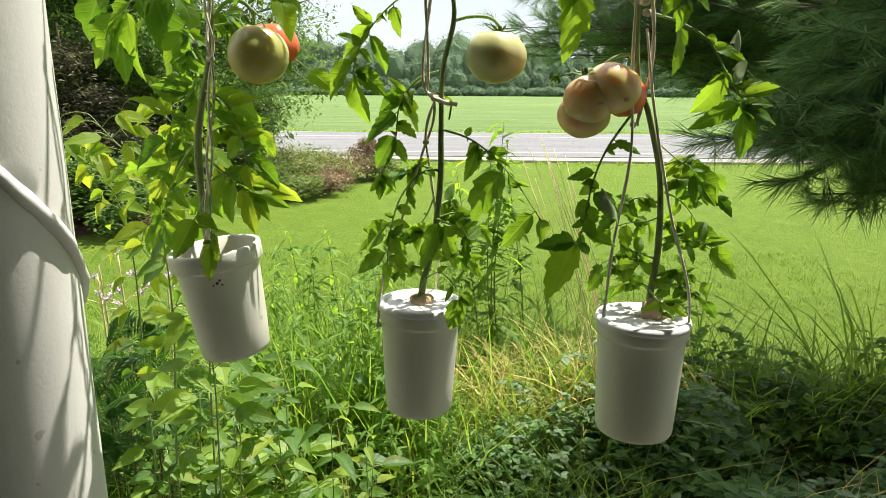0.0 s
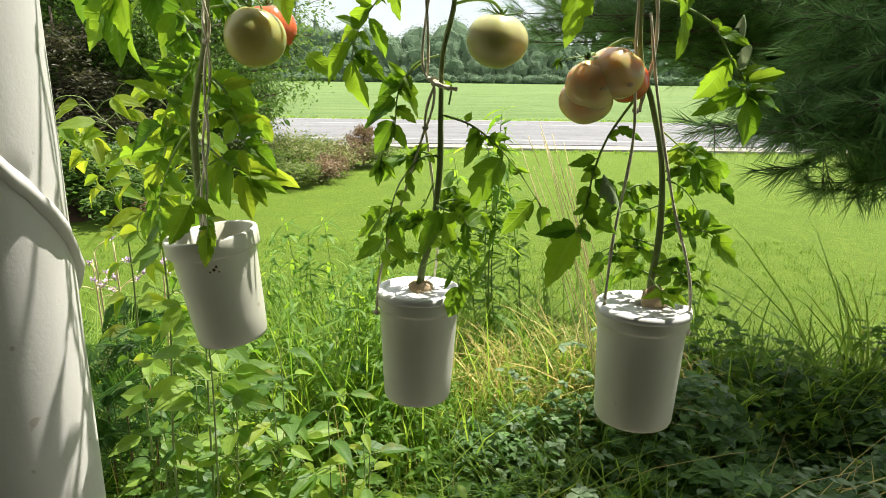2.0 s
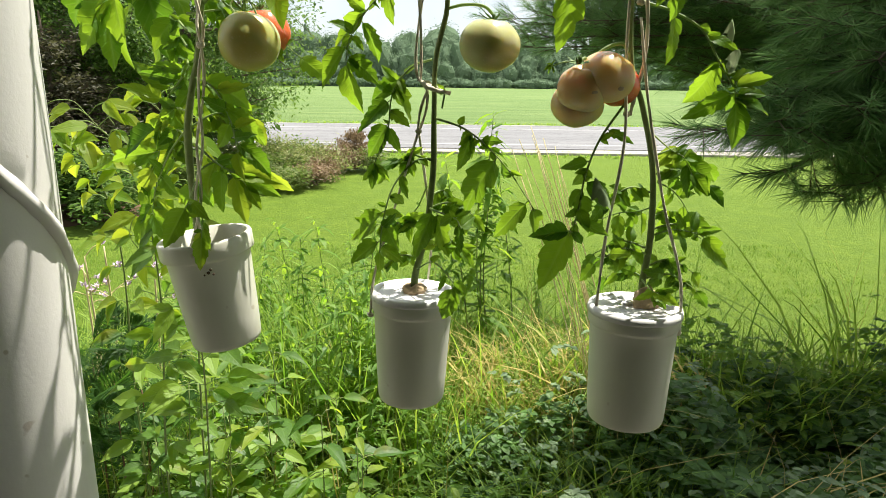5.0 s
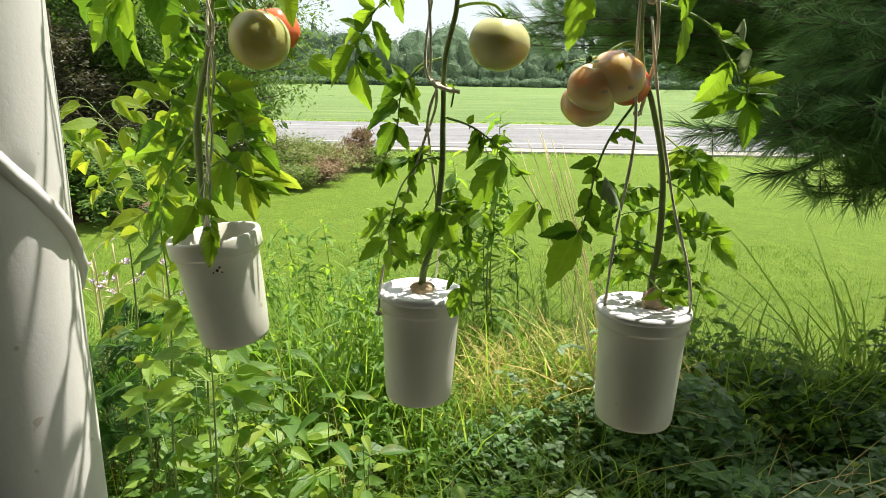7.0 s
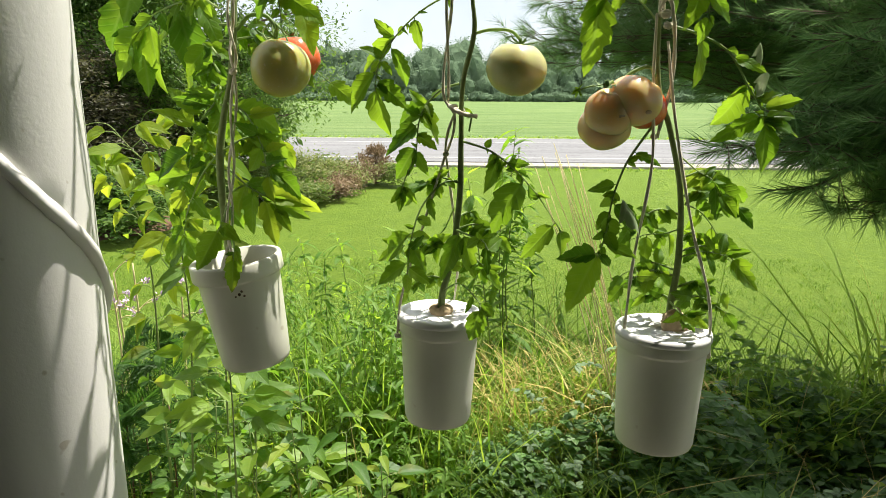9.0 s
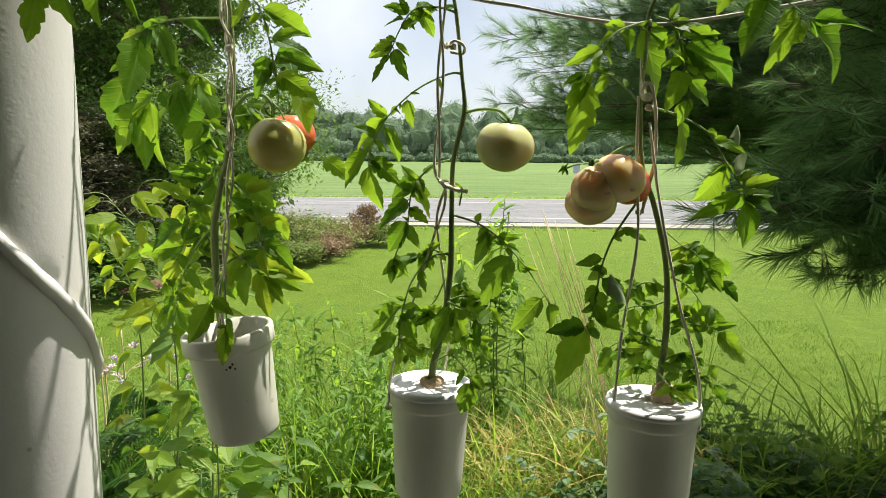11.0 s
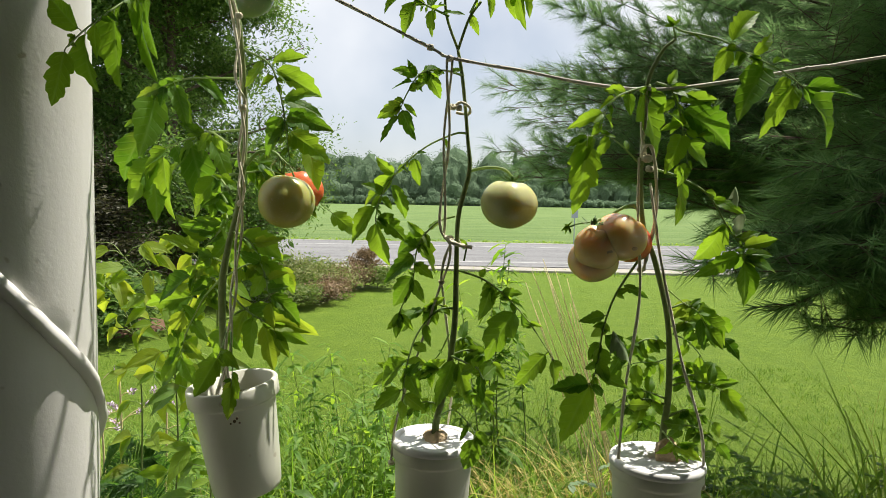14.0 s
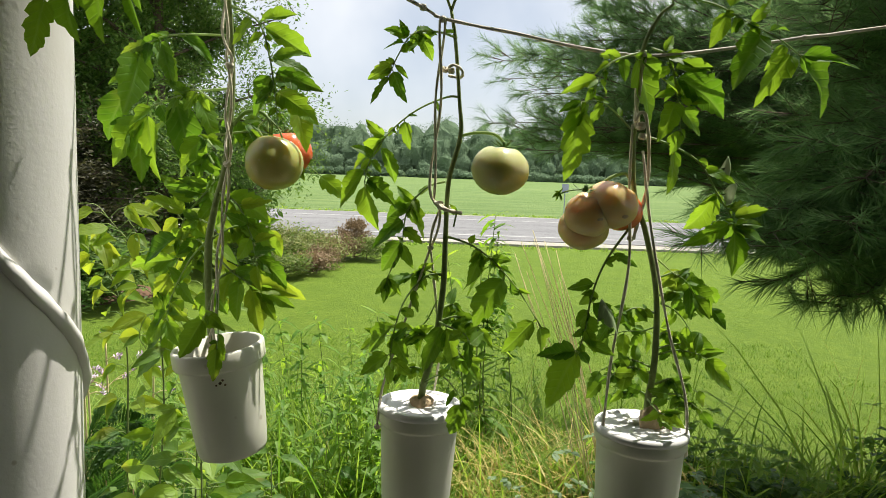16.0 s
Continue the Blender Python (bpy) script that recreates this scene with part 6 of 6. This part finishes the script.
# mulch bed under the shrubs
v, f = [], []
for j in range(14):
    for i in range(32):
        a = 2 * math.pi * i / 32
        s = j / 13 * (1 + 0.12 * noise.noise((math.cos(a) * 2, math.sin(a) * 2, 0)))
        x, y = -6.0 + 2.3 * s * math.cos(a), 8.8 + 1.4 * s * math.sin(a)
        v.append((x, y, ground_height(x, y) + 0.05 * (1 - (j / 13) ** 2) + 0.02 * noise.noise((x * 5, y * 5, 0))))
for j in range(13):
    for i in range(32):
        a, b = j * 32 + i, j * 32 + (i + 1) % 32
        f.append((a, b, b + 32, a + 32))
tagged(mesh_object("mulch_bed", v, f, MAT["mulch"]), "brown mulch bed under the shrubs", "mulch", kind="structure")
# pale boulder by the shrubs
bm = bmesh.new()
bmesh.ops.create_icosphere(bm, subdivisions=4, radius=0.2)
for q in bm.verts:
    q.co *= 1 + 0.25 * noise.noise(q.co * 4)
    q.co = Vector((q.co.x * 1.1 - 3.1, q.co.y * 0.8 + 11.0, q.co.z * 0.6 + 0.12))
boulder = part("boulder", bm, MAT["stone"], None)
tagged(boulder, "pale grey boulder beside the bushes", "boulder")
# small sign on a post across the road
sign = thing("road_sign", (6.2, 30.2, 0.0), "small blue-grey sign back on a thin post", "sign")
v, f = box_data((6.18, 30.18, 0.0), (6.22, 30.22, 1.5))
mesh_object("post", v, f, MAT["galvanised"], sign, smooth=False)
v, f = box_data((6.05, 30.15, 1.2), (6.35, 30.17, 1.62))
mesh_object("panel", v, f, MAT["galvanised"], sign, smooth=False)


def build_pine():
    r = random.Random(91)
    base = Vector((3.6, 4.55, 0.0))
    # laid out at a larger size, then drawn in towards the porch by NEAR
    NEAR, eye = 0.71, Vector((0, 0, 1.5))
    near = lambda verts: [tuple(eye + (Vector(q) - eye) * NEAR) for q in verts]
    foot = Vector((base.x * NEAR, base.y * NEAR, 0.0))
    t = thing("pine_tree", foot, "dark green long-needled pine beside the lawn", "tree")
    v, f = [], []
    height = 4.7
    limb(v, f, foot, eye + (base + Vector((0.05, 0.1, 5.0)) - eye) * NEAR, 0.085, 0.012, r, 0, 0.02)
    mesh_object("trunk", v, f, MAT["bark"], t)
    nv, nf = [], []

    def tuft(q, d, length, count, thick=0.0015):
        d = d.normalized()
        u = d.cross(Vector((0.2, 0.1, 1))).normalized()
        w = d.cross(u)
        for k in range(count):
            root = q + d * r.uniform(-0.8, 0.05) * length * 0.9
            spread = r.uniform(0.25, 0.95)
            a = r.random() * 6.283
            way = (d + (u * math.cos(a) + w * math.sin(a)) * spread).normalized()
            l = length * r.uniform(0.7, 1.1)
            e = root + way * l + Vector((0, 0, -0.12 * l))
            side = way.cross(Vector((r.gauss(0, 1), r.gauss(0, 1), r.gauss(0, 1)))).normalized() * thick
            i = len(nv)
            nv.extend([tuple(root - side), tuple(root + side), tuple(e)])
            nf.append((i, i + 1, i + 2))

    count = 128
    for k in range(count):
        s = 0.36 + 0.58 * (k / (count - 1))
        q = base + Vector((0.05 * s, 0.1 * s, height * s))
        # longer and more branches on the open side, towards the lawn
        a = math.pi + r.uniform(-1.2, -0.22) if k % 4 else r.random() * 6.283
        open_side = 1.0 if k % 4 else 0.38
        reach = (3.42 * (1 - s) ** 0.36 * r.uniform(0.55, 1.05) * min(1.0, max(0.10, (0.90 - s) / 0.22)) + 0.3) * open_side
        rise = 0.10 + 0.42 * s
        e = q + Vector((math.cos(a) * reach, math.sin(a) * reach, reach * rise * r.uniform(0.4, 1.3) - 0.05))
        bv, bf = [], []
        line = spline([q, q.lerp(e, 0.5) + Vector((r.gauss(0, 0.05), r.gauss(0, 0.05), -0.08 * reach)), e], 8)
        tube_data(line, lambda u: (0.014 * (1 - s) + 0.006) * (1 - 0.8 * u), 4, 0.1, 0.4, bv, bf)
        m = len(line) - 1
        for j in range(2, m + 1):
            b = line[j]
            d = (line[j] - line[j - 1]).normalized()
            lat = d.cross(Vector((0, 0, 1))).normalized()
            for side in (-1, 1, 0, 0):
                if j < m * 0.3 and r.random() < 0.5:
                    continue
                way = (d * r.uniform(0.3, 1.0) + lat * side * r.uniform(0.4, 1.0) + Vector((0, 0, r.uniform(-0.6, 1.1)))).normalized()
                l = (0.14 + 0.34 * (1 - j / m)) * r.uniform(0.6, 1.3) * min(1, reach / 1.4)
                tw = spline([b, b.lerp(b + way * l, 0.5) + Vector((0, 0, -0.04 * l)), b + way * l], 4)
                tube_data(tw[::4], lambda u: 0.0035 - 0.0018 * u, 3, 0, 0, bv, bf)
                for g in range(2, len(tw) - 1, 2):
                    tuft(tw[g], tw[g] - tw[g - 1], 0.13, 14)
                tuft(tw[-1], tw[-1] - tw[-2], 0.150, 30)
        mesh_object("branch", near(bv), bf, MAT["bark"], t)
    # high boughs out of view, added to shade the weeds before the porch
    for k in range(30):
        a = math.pi + r.uniform(0.70, 1.75)
        q = base + Vector((0, 0, r.uniform(2.7, 3.9)))
        reach = r.uniform(1.3, 2.4)
        e = q + Vector((math.cos(a) * reach, math.sin(a) * reach, r.uniform(0.15, 0.5)))
        bv, bf = [], []
        line = spline([q, q.lerp(e, 0.5) + Vector((0, 0, -0.05)), e], 7)
        tube_data(line, lambda u: 0.014 - 0.011 * u, 4, 0.1, 0.4, bv, bf)
        for j in range(3, len(line)):
            d = (line[j] - line[j - 1]).normalized()
            lat = d.cross(Vector((0, 0, 1))).normalized()
            for side in (-1, 1, -0.5, 0.5):
                way = (d * r.uniform(0.4, 1.0) + lat * side * r.uniform(0.6, 1.2) + Vector((0, 0, r.uniform(-0.2, 0.5)))).normalized()
                tw = spline([line[j], line[j] + way * r.uniform(0.15, 0.35)], 3)
                tube_data([tw[0], tw[-1]], 0.003, 3, 0, 0, bv, bf)
                tuft(tw[-1], way, 0.16, 40)
                tuft(tw[1], way, 0.14, 20)
        mesh_object("branch", near(bv), bf, MAT["bark"], t)
    # long boughs added mostly above the view, towards the porch roof, shading the weeds
    ends = [(r.uniform(1.0, 2.2), r.uniform(2.6, 3.6), r.uniform(3.1, 3.6)) for k in range(18)]
    # short inner boughs fill the heart of the crown
    ends += [(r.uniform(1.9, 3.6), r.uniform(3.1, 4.2), r.uniform(1.65, 2.9)) for k in range(58)]
    # long level boughs that spread over the lawn
    ends += [(r.uniform(0.55, 1.5), r.uniform(5.5, 6.5), r.uniform(2.1, 3.1)) for k in range(34)]
    # coarse boughs added within and behind the crown, mostly unseen, to darken lower boughs
    inner = len(ends)
    for k in range(64):
        ends.append((r.uniform(2.4, 4.4), r.uniform(3.6, 5.2), r.uniform(1.55, 2.5)))
    for k in range(60):
        a = r.uniform(-0.9, 1.5)
        reach = r.uniform(0.5, 1.9)
        ends.append((base.x + math.cos(a) * reach, base.y + math.sin(a) * reach, r.uniform(1.8, 3.5)))
    for k, e in enumerate(ends):
        e = Vector(e)
        q = base + Vector((0, 0, max(1.2, e.z - 0.15)))
        bv, bf = [], []
        line = spline([q, q.lerp(e, 0.5) + Vector((0, 0, 0.05)), e], 7)
        tube_data(line, lambda u: 0.014 - 0.011 * u, 4, 0.1, 0.4, bv, bf)
        for j in range(4, len(line)):
            d = (line[j] - line[j - 1]).normalized()
            lat = d.cross(Vector((0, 0, 1))).normalized()
            for side in (-1, 1, -0.4, 0.4):
                way = (d * r.uniform(0.4, 1.0) + lat * side * r.uniform(0.6, 1.2) + Vector((0, 0, r.uniform(-0.3, 0.6)))).normalized()
                tw = spline([line[j], line[j] + way * r.uniform(0.12, 0.30)], 3)
                tube_data([tw[0], tw[-1]], 0.003, 3, 0, 0, bv, bf)
                if k < inner:
                    tuft(tw[-1], way, 0.16, 40)
                else:
                    tuft(tw[-1], way, 0.18, 16, 0.004)
        mesh_object("branch", near(bv), bf, MAT["bark"], t)
    # low drooping boughs that reach out towards the porch
    low = [((3.5, 4.3, 1.7), (1.95, 3.15, 1.30)), ((3.5, 4.3, 1.7), (2.25, 3.2, 1.32)), ((3.5, 4.2, 2.0), (2.5, 2.8, 1.75)), ((3.5, 4.3, 1.7), (1.70, 3.15, 1.40)), ((3.4, 4.3, 2.3), (2.1, 3.1, 2.1)), ((3.5, 4.3, 1.7), (2.1, 3.1, 1.36))]
    for k in range(34):
        low.append(((3.5, 4.3, r.uniform(1.5, 2.6)), (r.uniform(1.75, 3.1), r.uniform(2.9, 3.7), r.uniform(1.50, 2.3))))
    for k in range(16):
        low.append(((3.5, 4.3, r.uniform(1.3, 1.9)), (r.uniform(1.2, 2.4), r.uniform(2.95, 3.4), r.uniform(1.52, 1.8))))
    for k in range(20):
        low.append(((3.5, 4.3, r.uniform(1.6, 2.0)), (r.uniform(1.85, 2.7), r.uniform(2.85, 3.3), r.uniform(1.48, 1.8))))
    for q, e in low:
        q, e = Vector(q), Vector(e)
        bv, bf = [], []
        line = spline([q, q.lerp(e, 0.5) + Vector((0, 0, 0.06)), e], 9)
        tube_data(line, lambda u: 0.012 - 0.009 * u, 4, 0.1, 0.4, bv, bf)
        for j in range(4, len(line)):
            for side in (-1, 1, -1, 1):
                d = (line[j] - line[j - 1]).normalized()
                lat = d.cross(Vector((0, 0, 1))).normalized()
                way = (d * r.uniform(0.5, 1.0) + lat * side * r.uniform(0.3, 1.0) + Vector((0, 0, r.uniform(-0.5, 0.4)))).normalized()
                tw = spline([line[j], line[j] + way * r.uniform(0.10, 0.22)], 3)
                tube_data([tw[0], tw[-1]], 0.003, 3, 0, 0, bv, bf)
                tuft(tw[-1], way, 0.17, 26, 0.0024)
        mesh_object("branch", near(bv), bf, MAT["bark"], t)
    ob = mesh_object("needles", near(nv), nf, MAT["needle"], t, smooth=False)
    tagged(ob, kind="stuff")


build_pine()


def far_woods():
    """A belt of mixed woods along the meadow's far edge."""
    r = random.Random(120)
    lv, lf_, nv, nf = [], [], [], []
    ico = bmesh.new()
    bmesh.ops.create_icosphere(ico, subdivisions=2, radius=1.0)
    ico_v = [q.co.copy() for q in ico.verts]
    ico_f = [tuple(q.index for q in fc.verts) for fc in ico.faces]
    ico.free()

    def crown(c, w, h, fine=True):
        """An uneven crown of leaf clumps in boughs, round a small dark heart."""
        i0, seed = len(lv), r.random() * 100
        lump = lambda q: 1 + noise.noise((q.x * 1.7 + seed, q.y * 1.7, q.z * 1.7)) * 0.40 + noise.noise((q.x * 4 + seed, q.y * 4, q.z * 4)) * 0.25
        for q in ico_v:
            k = lump(q) * 0.84
            lv.append((c.x + q.x * k * w, c.y + q.y * k * w, c.z + q.z * k * h))
        lf_.extend(tuple(i0 + i for i in fc) for fc in ico_f)
        for _ in range(int((150 + 46 * w * h) * (1 if fine else 0.25))):
            p = Vector((r.gauss(0, 1), r.gauss(0, 1) - 0.6, r.gauss(0, 1) + 0.2)).normalized()
            k = lump(p) * r.uniform(0.78, 0.98)
            q = Vector((c.x + p.x * k * w, c.y + p.y * k * w, c.z + p.z * k * h))
            g = r.uniform(0.10, 0.26) * (1 if fine else 2)
            nrm = (p * 0.6 + Vector((r.gauss(0, 0.7), r.gauss(0, 0.7), 0.5 + r.gauss(0, 0.6)))).normalized()
            u = nrm.cross(Vector((r.gauss(0, 1), r.gauss(0, 1), r.gauss(0, 1)))).normalized() * g
            v2 = nrm.cross(u).normalized() * g * 0.7
            i = len(lv)
            lv.extend([tuple(q - u), tuple(q - v2), tuple(q + u), tuple(q + v2)])
            lf_.append((i, i + 1, i + 2, i + 3))

    def spire(c, w, h):
        i0, rows, cols = len(nv), 26, 11
        for j in range(rows):
            s = j / (rows - 1)
            for k in range(cols):
                a = 2 * math.pi * k / cols
                rr = w * ((1 - s) ** 0.6 * (0.75 + 0.25 * math.sin(j * 2.2)) + 0.02) * r.uniform(0.45, 1.15)
                nv.append((c.x + rr * math.cos(a), c.y + rr * math.sin(a), c.z + h * s - 0.3 * rr))
        for j in range(rows - 1):
            for k in range(cols):
                a, b = i0 + j * cols + k, i0 + j * cols + (k + 1) % cols
                nf.append((a, b, b + cols, a + cols))

    for row, y0, h0 in ((0, 152, 5.5), (1, 157, 10.0), (2, 164, 13.0), (3, 172, 14.0)):
        x = -125.0
        while x < 125:
            x += r.uniform(2.2, 4.8) if abs(x) < 42 else r.uniform(3.5, 7.0)
            y = y0 + r.uniform(-2.0, 2.0)
            z0 = ground_height(x, y)
            h = h0 * r.uniform(0.72, 1.08) * (1 + 0.16 * noise.noise((x * 0.05, row, 0)))
            if r.random() < (0.0, 0.10, 0.26, 0.42)[row]:
                spire(Vector((x, y, z0)), h * r.uniform(0.13, 0.20), h * r.uniform(0.82, 1.02))
            else:
                w = h * r.uniform(0.22, 0.34) + 0.6
                crown(Vector((x, y, z0 + h * 0.52)), w * 1.05, h * 0.5, abs(x) < 42)
    for k in range(110):
        x = r.uniform(-60, 60)
        crown(Vector((x, 148 + r.uniform(-1, 1), ground_height(x, 148) + 0.8)), r.uniform(0.9, 2.2), r.uniform(0.8, 1.5))
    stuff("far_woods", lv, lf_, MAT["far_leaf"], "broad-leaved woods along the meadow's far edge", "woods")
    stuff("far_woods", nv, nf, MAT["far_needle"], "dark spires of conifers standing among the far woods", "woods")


far_woods()
